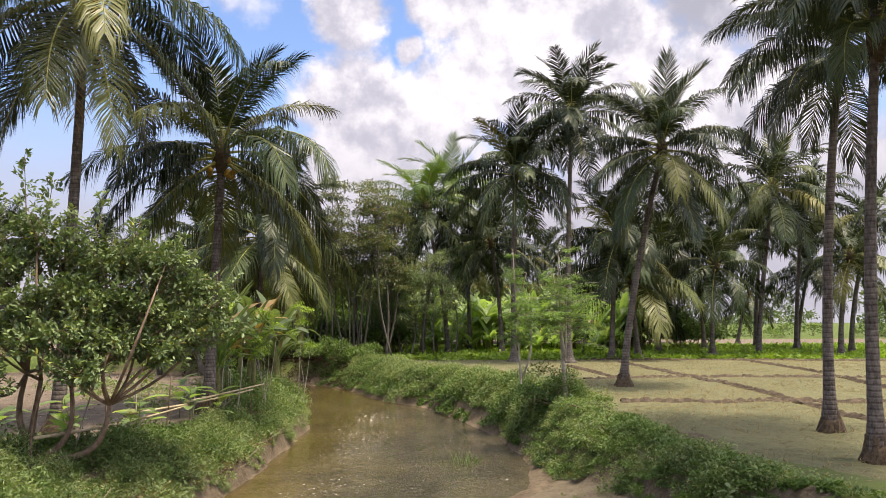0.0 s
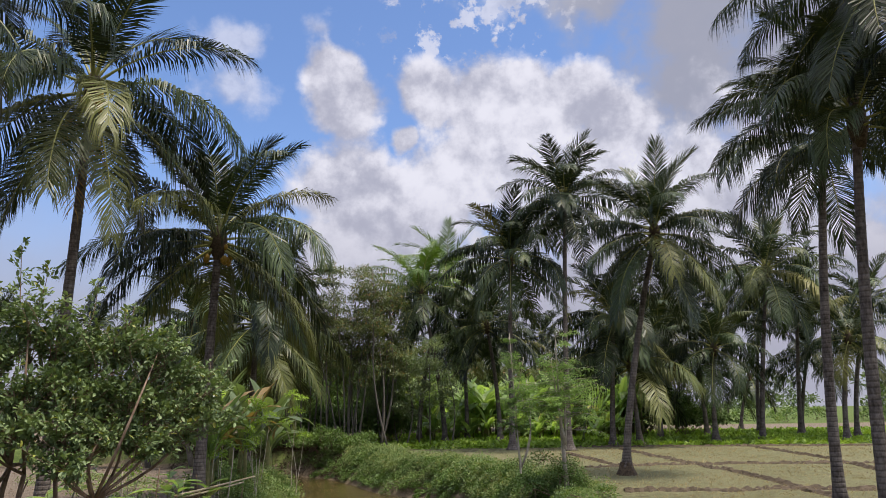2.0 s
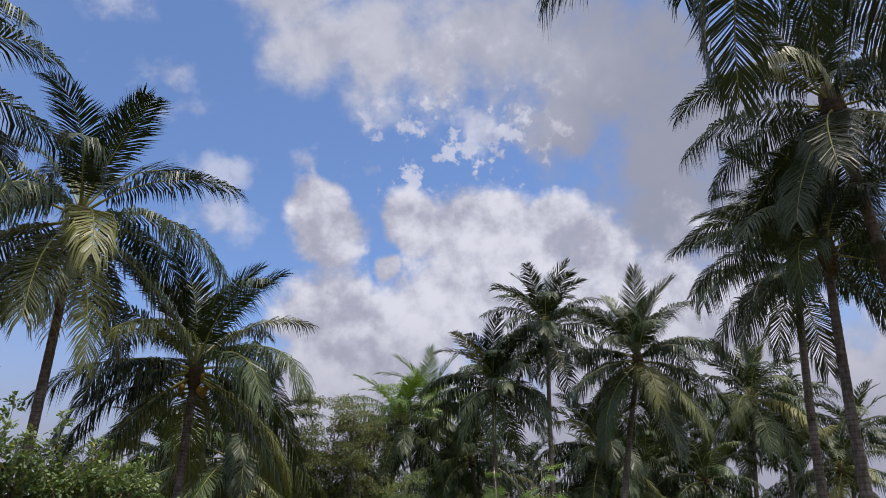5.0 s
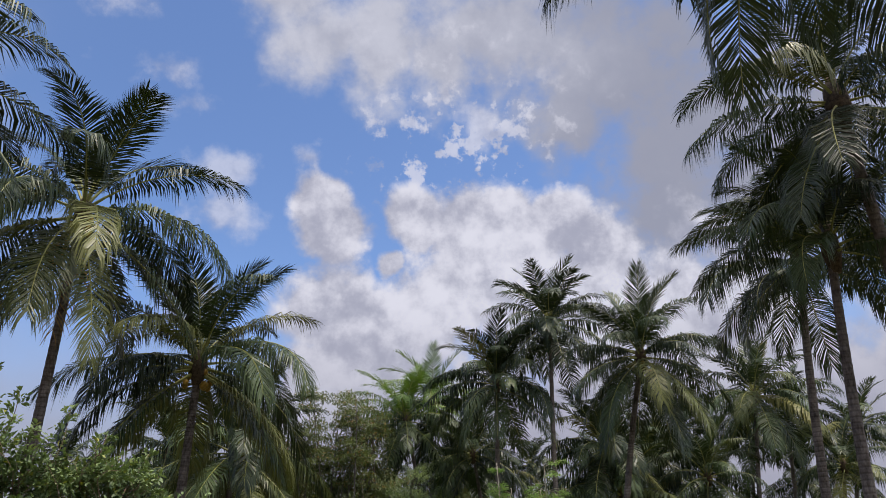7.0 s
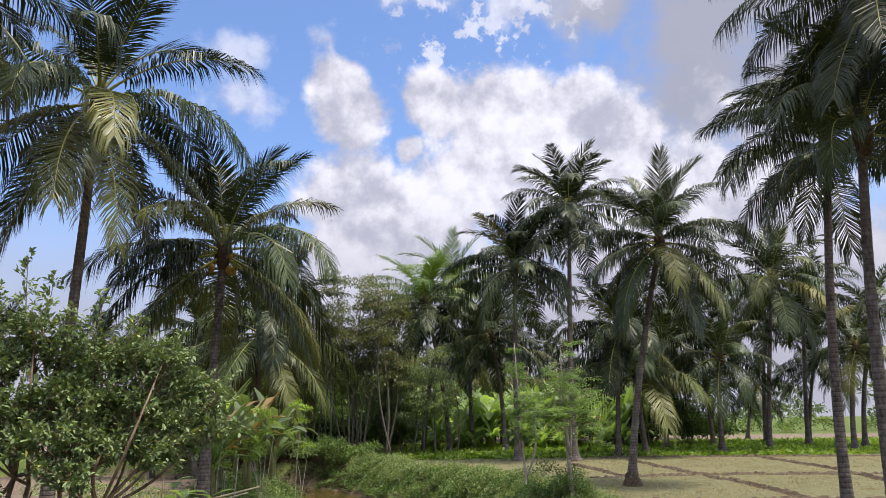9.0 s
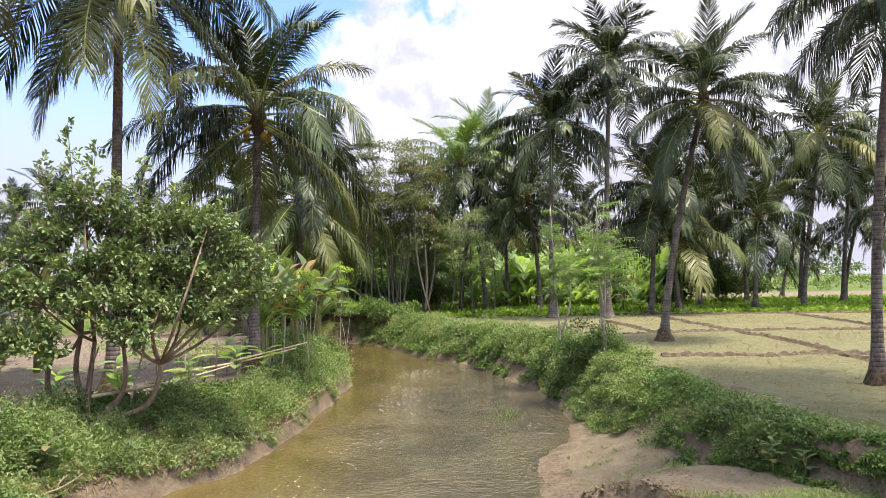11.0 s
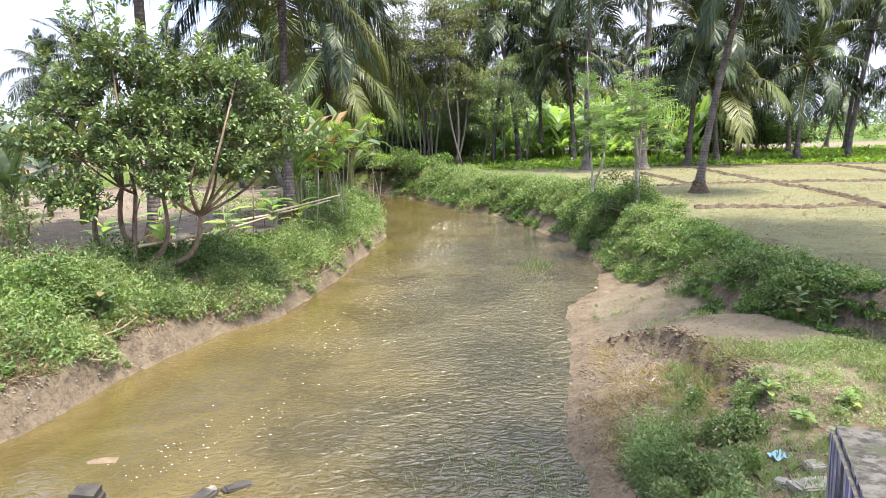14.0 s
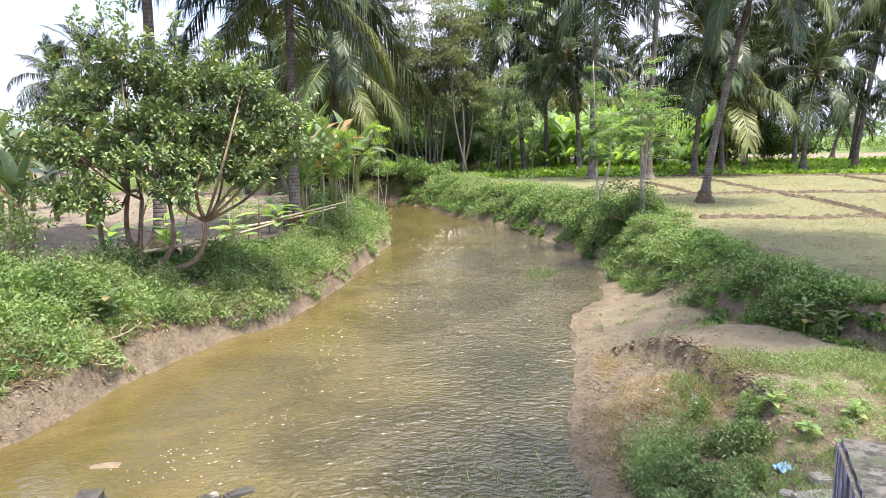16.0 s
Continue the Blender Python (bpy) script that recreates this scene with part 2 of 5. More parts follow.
GROVE = leaf_material("grove_leaf", (0.062, 0.084, 0.040), (0.18, 0.205, 0.098), (0.28, 0.17, 0.08), 0.07, 0.5, 0.35)
FAR_LEAF = leaf_material("far_leaf", (0.05, 0.08, 0.035), (0.13, 0.18, 0.075), None, 0, 0.6, 0.3)
CROP = leaf_material("crop_leaf", (0.14, 0.24, 0.03), (0.32, 0.44, 0.08), None, 0, 0.5, 0.45)
BANANA = leaf_material("banana_leaf", (0.17, 0.27, 0.09), (0.37, 0.48, 0.20), (0.45, 0.43, 0.16), 0.06, 0.35, 0.55, 0.5, True)
BANANA_OLD = leaf_material("grey_banana_leaf", (0.075, 0.115, 0.05), (0.18, 0.235, 0.115), (0.28, 0.19, 0.08), 0.14, 0.35, 0.35, 0.5, True)
BANANA_STEM = plain_material("banana_stem", (0.10, 0.13, 0.04), (0.26, 0.22, 0.10), 5.0)
BARK = bark_material("branch_bark", (0.10, 0.065, 0.045), (0.28, 0.20, 0.145))
PALE_BARK = bark_material("pale_bark", (0.22, 0.19, 0.15), (0.48, 0.43, 0.36))
GREY_BARK = bark_material("grey_bark", (0.060, 0.053, 0.046), (0.175, 0.155, 0.132))
DRY_WOOD = bark_material("dry_wood", (0.15, 0.115, 0.08), (0.33, 0.265, 0.195))
BAMBOO = bark_material("old_bamboo", (0.30, 0.23, 0.14), (0.56, 0.47, 0.32), rings=9.0)
CLOD = plain_material("dry_clods", (0.085, 0.062, 0.043), (0.235, 0.178, 0.120), 6.0, 0.95, 0.8)
BUND_EARTH = plain_material("bund_earth", (0.045, 0.034, 0.024), (0.135, 0.100, 0.068), 6.0, 0.95, 0.8)
DARK_STONE = plain_material("wet_dark_stone", (0.018, 0.016, 0.014), (0.085, 0.075, 0.065), 9.0, 0.55, 0.8)
PALE_STONE = plain_material("pale_stone", (0.13, 0.115, 0.095), (0.30, 0.27, 0.23), 7.0, 0.9, 0.5)
FOAM = plain_material("foam", (0.34, 0.32, 0.25), (0.56, 0.53, 0.45), 20.0, 0.6)
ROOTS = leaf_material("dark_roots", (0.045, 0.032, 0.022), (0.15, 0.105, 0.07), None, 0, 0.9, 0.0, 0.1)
STRAW = leaf_material("dry_straw", (0.22, 0.16, 0.09), (0.44, 0.34, 0.20), None, 0, 0.8, 0.25)


# ------------------------------------------------------------------ mesh helpers
def mesh_object(name, verts, faces, mat, parent=None, label="", smooth=False):
    me = bpy.data.meshes.new(name)
    me.from_pydata([tuple(v) for v in verts] if not isinstance(verts, list) else verts, [], faces if isinstance(faces, list) else faces.tolist())
    me.materials.append(mat)
    if smooth:
        me.polygons.foreach_set("use_smooth", [True] * len(me.polygons))
    return share(name, me, parent, label)


def share(name, me, parent=None, label="", m=None):
    ob = new(name, me)
    if parent is not None:
        ob.parent = parent
    if m is not None:
        ob.matrix_basis = m
    if label:
        ob["label"] = label
    return ob


def empty(name, x, y, z, label, category, group="", turn=0.0):
    ob = new(name)
    ob.empty_display_size = 0.2
    ob.matrix_basis = pose(x, y, z, 0, 0, turn)
    return tagged(ob, label, category, group)


def tube(points, radii, sides=8, cap=True):
    """Verts and faces of a tube along points."""
    pts = np.asarray(points, float)
    n = len(pts)
    tan = np.gradient(pts, axis=0)
    tan /= np.linalg.norm(tan, axis=1, keepdims=True) + 1e-9
    ref = np.array([1.0, 0.0, 0.0]) if abs(tan[0][0]) < 0.8 else np.array([0.0, 1.0, 0.0])
    u = np.cross(tan, ref)
    u /= np.linalg.norm(u, axis=1, keepdims=True) + 1e-9
    w = np.cross(tan, u)
    a = np.arange(sides) * 2 * np.pi / sides
    r = np.asarray(radii, float)[:, None, None]
    ring = pts[:, None, :] + r * (np.cos(a)[None, :, None] * u[:, None, :] + np.sin(a)[None, :, None] * w[:, None, :])
    verts = ring.reshape(-1, 3)
    faces = []
    for i in range(n - 1):
        for j in range(sides):
            k = (j + 1) % sides
            faces.append((i * sides + j, i * sides + k, (i + 1) * sides + k, (i + 1) * sides + j))
    if cap:
        faces.append(tuple(range(sides))[::-1])
        faces.append(tuple((n - 1) * sides + j for j in range(sides)))
    return verts, faces


def joined(pieces):
    verts, faces, k = [], [], 0
    for v, f in pieces:
        verts.extend(map(tuple, v))
        faces.extend(tuple(i + k for i in q) for q in f)
        k += len(v)
    return verts, faces


def leaves(base, way, up, length, width, fold=0.18, sag=0.0):
    """Many leaves at once: two folded triangles each, from base along way."""
    base, way, up = (np.asarray(a, float) for a in (base, way, up))
    way = way / (np.linalg.norm(way, axis=1, keepdims=True) + 1e-9)
    side = np.cross(way, up)
    side /= np.linalg.norm(side, axis=1, keepdims=True) + 1e-9
    nrm = np.cross(side, way)
    L, W = np.asarray(length)[:, None], np.asarray(width)[:, None]
    mid = base + way * L * 0.45
    tip = base + way * L
    tip[:, 2] -= sag * L[:, 0]
    left, right = mid + side * W * 0.5 + nrm * W * fold, mid - side * W * 0.5 + nrm * W * fold
    v = np.stack([base, left, tip, right], 1).reshape(-1, 3)
    i = np.arange(len(base)) * 4
    f = np.concatenate([np.stack([i, i + 2, i + 1], 1), np.stack([i, i + 3, i + 2], 1)])
    return v, f


def oval_leaves(base, way, up, length, width):
    """Many blunt oval leaves at once, folded a little along the middle."""
    way = way / (np.linalg.norm(way, axis=1, keepdims=True) + 1e-9)
    side = np.cross(way, up)
    side /= np.linalg.norm(side, axis=1, keepdims=True) + 1e-9
    nrm = np.cross(side, way)
    L, W = np.asarray(length)[:, None], np.asarray(width)[:, None]
    rim = [base]
    for s, w in ((0.25, 0.42), (0.68, 0.46)):
        rim.append(base + way * L * s + side * W * w + nrm * W * 0.14)
    rim.append(base + way * L * 1.0 - nrm * L * 0.10)
    for s, w in ((0.68, -0.46), (0.25, -0.42)):
        rim.append(base + way * L * s + side * W * w + nrm * W * 0.14)
    v = np.stack(rim, 1).reshape(-1, 3)
    i = np.arange(len(base)) * 6
    f = np.concatenate([np.stack([i + p, i + q, i + r], 1) for p, q, r in ((0, 2, 1), (0, 3, 2), (0, 4, 3), (0, 5, 4))])
    return v, f


def leaf_object(name, packs, mat, parent=None, label=""):
    vs, fs, k = [], [], 0
    for v, f in packs:
        vs.append(v)
        fs.append(f + k)
        k += len(v)
    v, f = np.concatenate(vs), np.concatenate(fs)
    me = bpy.data.meshes.new(name)
    me.vertices.add(len(v))
    me.vertices.foreach_set("co", v.ravel())
    me.loops.add(len(f) * 3)
    me.loops.foreach_set("vertex_index", f.astype(np.int32).ravel())
    me.polygons.add(len(f))
    me.polygons.foreach_set("loop_start", np.arange(len(f), dtype=np.int32) * 3)
    me.update(calc_edges=True)
    me.materials.append(mat)
    return share(name, me, parent, label)


def ball_dirs(rng, n):
    d = rng.normal(size=(n, 3))
    return d / np.linalg.norm(d, axis=1, keepdims=True)


# ------------------------------------------------------------------ the lie of the land
FIELD = 1.3
WATER_LEFT = [(-7, -60), (-6.4, 0), (-6.0, 7.0), (-5.8, 7.9), (-5.65, 9.6), (-5.2, 11.4), (-4.6, 12.3), (-4.35, 14.2), (-4.25, 16.2),
              (-4.3, 19.9), (-4.4, 23.3), (-5.2, 27), (-8, 31), (-14, 34), (-40, 37)]
WATER_FAR = [(-40, 44), (-14, 42), (-8.3, 40), (-6.6, 38.8), (-5.1, 36.9), (-2.8, 31.5), (-0.7, 28.7), (0.63, 25), (1.6, 21.7), (2.0, 18.7)]
WATER_NEAR = [(2.1, 16.8), (1.75, 15.0), (1.08, 13.6), (0.93, 12.3), (0.9, 11.2), (0.88, 10.1), (0.74, 9.2), (0.62, 8.3), (0.58, 7.4), (0.68, 6.6), (0.8, 0), (1.0, -60)]
FOOT_NEAR = [(2.15, 16.8), (2.4, 15.5), (2.7, 13.7), (3.0, 12.6), (3.3, 11.0), (3.7, 10.1), (4.0, 9.6), (4.6, 8.6), (5.2, 6.4), (6.2, 0), (7, -60)]
STREAM = np.array(WATER_LEFT + WATER_FAR + WATER_NEAR, float)
HOLLOW = np.array(WATER_LEFT + WATER_FAR + FOOT_NEAR, float)


def outside(poly, x, y):
    """Distance to the outline of poly, negative within."""
    best = np.full(x.shape, 1e9)
    inside = np.zeros(x.shape, bool)
    for (ax, ay), (bx, by) in zip(poly, np.roll(poly, -1, axis=0)):
        dx, dy = bx - ax, by - ay
        t = np.clip(((x - ax) * dx + (y - ay) * dy) / (dx * dx + dy * dy + 1e-12), 0, 1)
        best = np.minimum(best, np.hypot(x - ax - t * dx, y - ay - t * dy))
        hit = (ay > y) != (by > y)
        inside ^= hit & (x < dx * (y - ay) / (dy if abs(dy) > 1e-9 else 1e-9) + ax)
    return np.where(inside, -best, best)


def step(v, lo, hi):
    t = np.clip((v - lo) / (hi - lo), 0, 1)
    return t * t * (3 - 2 * t)


def wavy(x, y, s, k=0.0):
    return (np.sin(x * s + 1.3 * np.sin(y * s * 0.7 + k)) + np.sin(y * s * 1.13 + 1.7 * np.sin(x * s * 0.61 + k * 2))) * 0.5


def rough(x, y, k=0.0):
    return 0.5 * wavy(x, y, 1.7, k) + 0.28 * wavy(x, y, 4.1, k + 1) + 0.2 * wavy(x, y, 9.3, k + 2) + 0.12 * wavy(x, y, 21.0, k + 3)


def land(x, y):
    """Height of the ground, and the zones (stubble, sand, turf, tilled)."""
    x, y = np.asarray(x, float), np.asarray(y, float)
    edge = outside(STREAM, x, y) + 0.12 * rough(x, y, 3.0)
    foot = outside(HOLLOW, x, y) + 0.16 * rough(x, y)
    left = x < np.interp(y, [-60, 0, 12, 25, 34, 44], [-3, -2.6, -2, -1.5, -6, -30])
    near = step(-y, -22.0, -17.0)
    width = np.where(left, 1.75 - 0.5 * step(y, 16, 24), np.interp(y, [8.0, 10.0, 11.2, 13.0, 16.0, 22.0], [0.25, 0.36, 0.80, 1.30, 1.35, 1.5]))
    low = np.where(edge < 0, np.maximum(edge * 0.5, -0.6), np.where(left, 0.30 * step(edge, 0, 0.25), 0.08 * step(edge, 0, 0.3) + 0.36 * step(edge, 0.2, 2.2) + 0.035 * rough(x * 2, y * 2, 6.0) * step(edge, 0, 0.4)))
    ledge = step(x - (np.interp(y, [7.4, 8.4, 9.0, 9.7, 10.2, 10.5], [2.45, 2.40, 2.28, 2.10, 1.80, 1.30]) + 0.14 * rough(x, y, 5.0)), 0, 0.16) * step(11.0 - y, 0, 1.0) * step(y, 5.5, 7.8)
    low = low + np.where(left, 0, 0.30 * ledge * (edge > 0))
    top = np.where(left, 1.15, FIELD) + 0.03 * rough(x, y, 7.0)
    rise = np.clip(foot / width, 0, 1)
    rise = np.where(left, rise ** 0.8, step(rise, 0.0, 1.0) ** 0.75)
    z = low + (top - low) * np.where(foot > 0, rise, 0)
    z = z + 0.05 * step(foot, 0.2, 0.7) * (1 - step(foot, 1.2, 2.6)) * (~left) * (y < 45)
    far = np.hypot(x, y)
    z = z + 0.02 * rough(x * 2.3, y * 2.3, 9.0) * (edge > 0) * (far < 60)
    stubble = step(foot, width + 0.2, width + 1.0) * (~left) * (y < 41.5) * (x < 44) * step(x, -3.5, -1.0)
    sand = (1 - step(foot, -0.1, 0.3)) * step(edge, 0.25, 0.9) * (~left)
    sand = sand * (1 - 0.9 * step(ledge, 0.02, 0.3) * (1 - step(ledge, 0.85, 1.0))) * (1 - 0.75 * (1 - step(ledge, 0.0, 0.1)) * step(11.2 - y, 0, 0.8))
    sand = np.maximum(sand, 0.12 * left * (1 - step(edge, 0.10, 0.35)))
    turf = np.where(y > 43.5 - 3.0 * step(x, -4.0, 0.0), 1.0, 0.0) * (~left) * (y < 66) + 0.55 * (foot > 0.4) * (foot < 1.4) * (~left)
    turf = np.where((y > 92) | (far > 140), 0.8, turf)
    tilled = np.where(left & (foot > 1.35), 1.0, 0.0)
    tilled = np.where((~left) & (y >= 66) & (y < 92), 0.8, tilled)
    return z, np.stack([stubble, sand, turf, np.ones_like(turf)], -1), tilled


def graded(dense, lo, hi):
    """Coordinates: given dense stretches, then ever wider steps out to lo and hi."""
    c = [np.asarray(dense)]
    a, s = dense[0], dense[1] - dense[0]
    out = []
    while a > lo:
        s *= 1.16
        a -= s
        out.append(a)
    b, s = dense[-1], dense[-1] - dense[-2]
    up = []
    while b < hi:
        s *= 1.16
        b += s
        up.append(b)
    return np.concatenate([out[::-1], dense, up])


def make_ground():
    xs = graded(np.arange(-10, 8.001, 0.1), -2500, 2500)
    ys = graded(np.concatenate([np.arange(4.5, 22, 0.1), np.arange(22, 46, 0.22)]), -400, 3000)
    X, Y = np.meshgrid(xs, ys)
    z, zone, tilled = land(X.ravel(), Y.ravel())
    v = np.stack([X.ravel(), Y.ravel(), z], 1)
    nx, ny = len(xs), len(ys)
    i = (np.arange(ny - 1)[:, None] * nx + np.arange(nx - 1)[None, :]).ravel()
    q = np.stack([i, i + 1, i + nx + 1, i + nx], 1)
    me = bpy.data.meshes.new("ground")
    me.vertices.add(len(v))
    me.vertices.foreach_set("co", v.ravel())
    me.loops.add(len(q) * 4)
    me.loops.foreach_set("vertex_index", q.astype(np.int32).ravel())
    me.polygons.add(len(q))
    me.polygons.foreach_set("loop_start", np.arange(len(q), dtype=np.int32) * 4)
    me.update(calc_edges=True)
    me.polygons.foreach_set("use_smooth", [True] * len(q))
    a = me.attributes.new("zone", "FLOAT_COLOR", "POINT")
    a.data.foreach_set("color", zone.ravel())
    b = me.attributes.new("tilled", "FLOAT", "POINT")
    b.data.foreach_set("value", np.asarray(tilled, float).ravel())
    me.materials.append(EARTH)
    tagged(new("ground", me), "earth banks, dry stubble field and bare soil", "ground", kind="structure")


def make_water():
    xs, ys = np.arange(-42, 6.01, 1.0), np.arange(-60, 46.01, 1.0)
    v = [(x, y, 0.0) for y in ys for x in xs]
    n = len(xs)
    f = [(j * n + i, j * n + i + 1, (j + 1) * n + i + 1, (j + 1) * n + i) for j in range(len(ys) - 1) for i in range(n - 1)]
    ob = mesh_object("water", v, f, WATER, smooth=True)
    tagged(ob, "muddy green-brown stream water with small ripples", "water", kind="structure")


make_ground()
make_water()


def height(x, y):
    return float(land(np.array([x]), np.array([y]))[0][0])


# ------------------------------------------------------------------ coconut palms
def frond_mesh(elev, droop, seed, pairs=108, mat=FROND, hang=0.5, ragged=0.0, wide=0.0098):
    """One frond of length 1 that leaves the crown along +x, elev degrees up, and bends down by droop degrees."""
    rng = np.random.default_rng(seed)
    n = 15
    s = np.linspace(0, 1, n)
    ang = np.radians(elev - droop * s ** 1.4)
    bend = np.radians(rng.uniform(-26, 26)) * s ** 1.3
    step_v = np.stack([np.cos(ang) * np.cos(bend), np.cos(ang) * np.sin(bend), np.sin(ang)], 1)
    pts = np.concatenate([[np.zeros(3)], np.cumsum((step_v[1:] + step_v[:-1]) / 2 / (n - 1), axis=0)])
    rad = np.interp(s, [0, 0.05, 0.2, 1], [0.017, 0.011, 0.0065, 0.0014])
    rv, rf = tube(pts, rad, 4, False)
    verts, faces = [tuple(p) for p in rv], list(rf)
    t = np.repeat(np.linspace(0.17, 0.99, pairs), 2) + rng.normal(0, 0.006, pairs * 2)
    t = np.clip(t, 0.1, 1.0)
    sgn = np.tile([1.0, -1.0], pairs)
    keep = rng.random(pairs * 2) > ragged
    base = np.stack([np.interp(t, s, pts[:, k]) for k in range(3)], 1)
    tan = np.stack([np.interp(t, s, step_v[:, k]) for k in range(3)], 1)
    tan /= np.linalg.norm(tan, axis=1, keepdims=True)
    side = np.cross(np.array([0, 0, 1.0]), tan)
    side /= np.linalg.norm(side, axis=1, keepdims=True) + 1e-9
    nrm = np.cross(tan, side)
    spread = np.radians(np.interp(t, [0.17, 0.6, 1.0], [82, 64, 28]) * (0.72 if elev > 60 else 1.0) + rng.normal(0, 3, len(t)))
    lift = np.radians(rng.normal(12, 4, len(t)))
    way = tan * np.cos(spread)[:, None] + (side * sgn[:, None] * np.cos(lift)[:, None] + nrm * np.sin(lift)[:, None]) * np.sin(spread)[:, None]
    ln = np.interp(t, [0.17, 0.3, 0.55, 0.85, 1.0], [0.13, 0.23, 0.27, 0.21, 0.12]) * rng.uniform(0.85, 1.1, len(t))
    g = hang * rng.uniform(0.7, 1.3, len(t)) * (1 + 0.25 * np.sin(t * 23 + seed))
    w = wide * np.interp(t, [0.17, 0.5, 1.0], [1.0, 1.0, 0.6])
    across = np.cross(way, nrm)
    across += nrm * rng.normal(0, 0.22, len(t))[:, None]
    across /= np.linalg.norm(across, axis=1, keepdims=True)
    mid = base + way * (ln * 0.5)[:, None]
    mid[:, 2] -= g * ln * 0.16
    tip = base + way * (ln * np.clip(1.0 - 0.30 * g, 0.5, 1))[:, None]
    tip[:, 2] -= g * ln * 0.62
    for i in np.nonzero(keep)[0]:
        k = len(verts)
        a = across[i] * w[i] * 0.5
        verts += [tuple(base[i] - a * 0.6), tuple(base[i] + a * 0.6), tuple(mid[i] + a), tuple(mid[i] - a), tuple(tip[i])]
        faces += [(k, k + 1, k + 2, k + 3), (k + 3, k + 2, k + 4)]
    me = bpy.data.meshes.new("frond")
    me.from_pydata(verts, [], faces)
    me.materials.append(mat)
    me.materials.append(RIB)
    me.polygons.foreach_set("material_index", [1 if i < len(rf) else 0 for i in range(len(faces))])
    return me


ELEVS = [78, 64, 50, 32, 14, -6, -28, -52]
DROOPS = [46, 66, 78, 84, 80, 64, 44, 26]
HANGS = [0.12, 0.35, 0.75, 1.1, 1.25, 1.15, 0.9, 0.6]
FRONDS = [[frond_mesh(e, d * k, 100 + 10 * i + j, 56, hang=h, wide=0.0165) for j, k in enumerate((0.8, 1.0, 1.2))] for i, (e, d, h) in enumerate(zip(ELEVS, DROOPS, HANGS))]
FRONDS_FINE = [[frond_mesh(e, d * k, 150 + 10 * i + j, 116, hang=h, wide=0.0092) for j, k in enumerate((0.8, 1.0, 1.2))] for i, (e, d, h) in enumerate(zip(ELEVS, DROOPS, HANGS))]
FRESH = leaf_material("fresh_frond", (0.060, 0.120, 0.018), (0.165, 0.25, 0.05), None, 0, 0.40, 0.25, 0.42, True)
FRONDS_FRESH = [[frond_mesh(e, d * k, 180 + 10 * i + j, 52, FRESH, h, wide=0.0135) for j, k in enumerate((0.8, 1.1))] for i, (e, d, h) in enumerate(zip(ELEVS[:4], DROOPS, HANGS))]
FROND_YELLOW = leaf_material("yellow_frond", (0.040, 0.058, 0.015), (0.165, 0.172, 0.045), None, 0, 0.42, 0.12, 0.38, True)
YELLOW = [[frond_mesh(e, d * k, 200 + 10 * i + j, hang=h, mat=FROND_YELLOW) for j, k in enumerate((0.9, 1.1))] for i, (e, d, h) in enumerate(zip(ELEVS, DROOPS, HANGS))]
DEAD = [frond_mesh(-62, 24, 300 + j, 30, FROND_DRY, 0.8, 0.35) for j in range(2)]


def ball_mesh(name, r, mat, tall=1.0):
    bm = bmesh.new()
    bmesh.ops.create_icosphere(bm, subdivisions=1, radius=r)
    for v in bm.verts:
        v.co.z *= tall
    me = bpy.data.meshes.new(name)
    bm.to_mesh(me)
    bm.free()
    me.materials.append(mat)
    me.polygons.foreach_set("use_smooth", [True] * len(me.polygons))
    return me


NUT = ball_mesh("coconut", 0.085, COCONUT, 1.2)


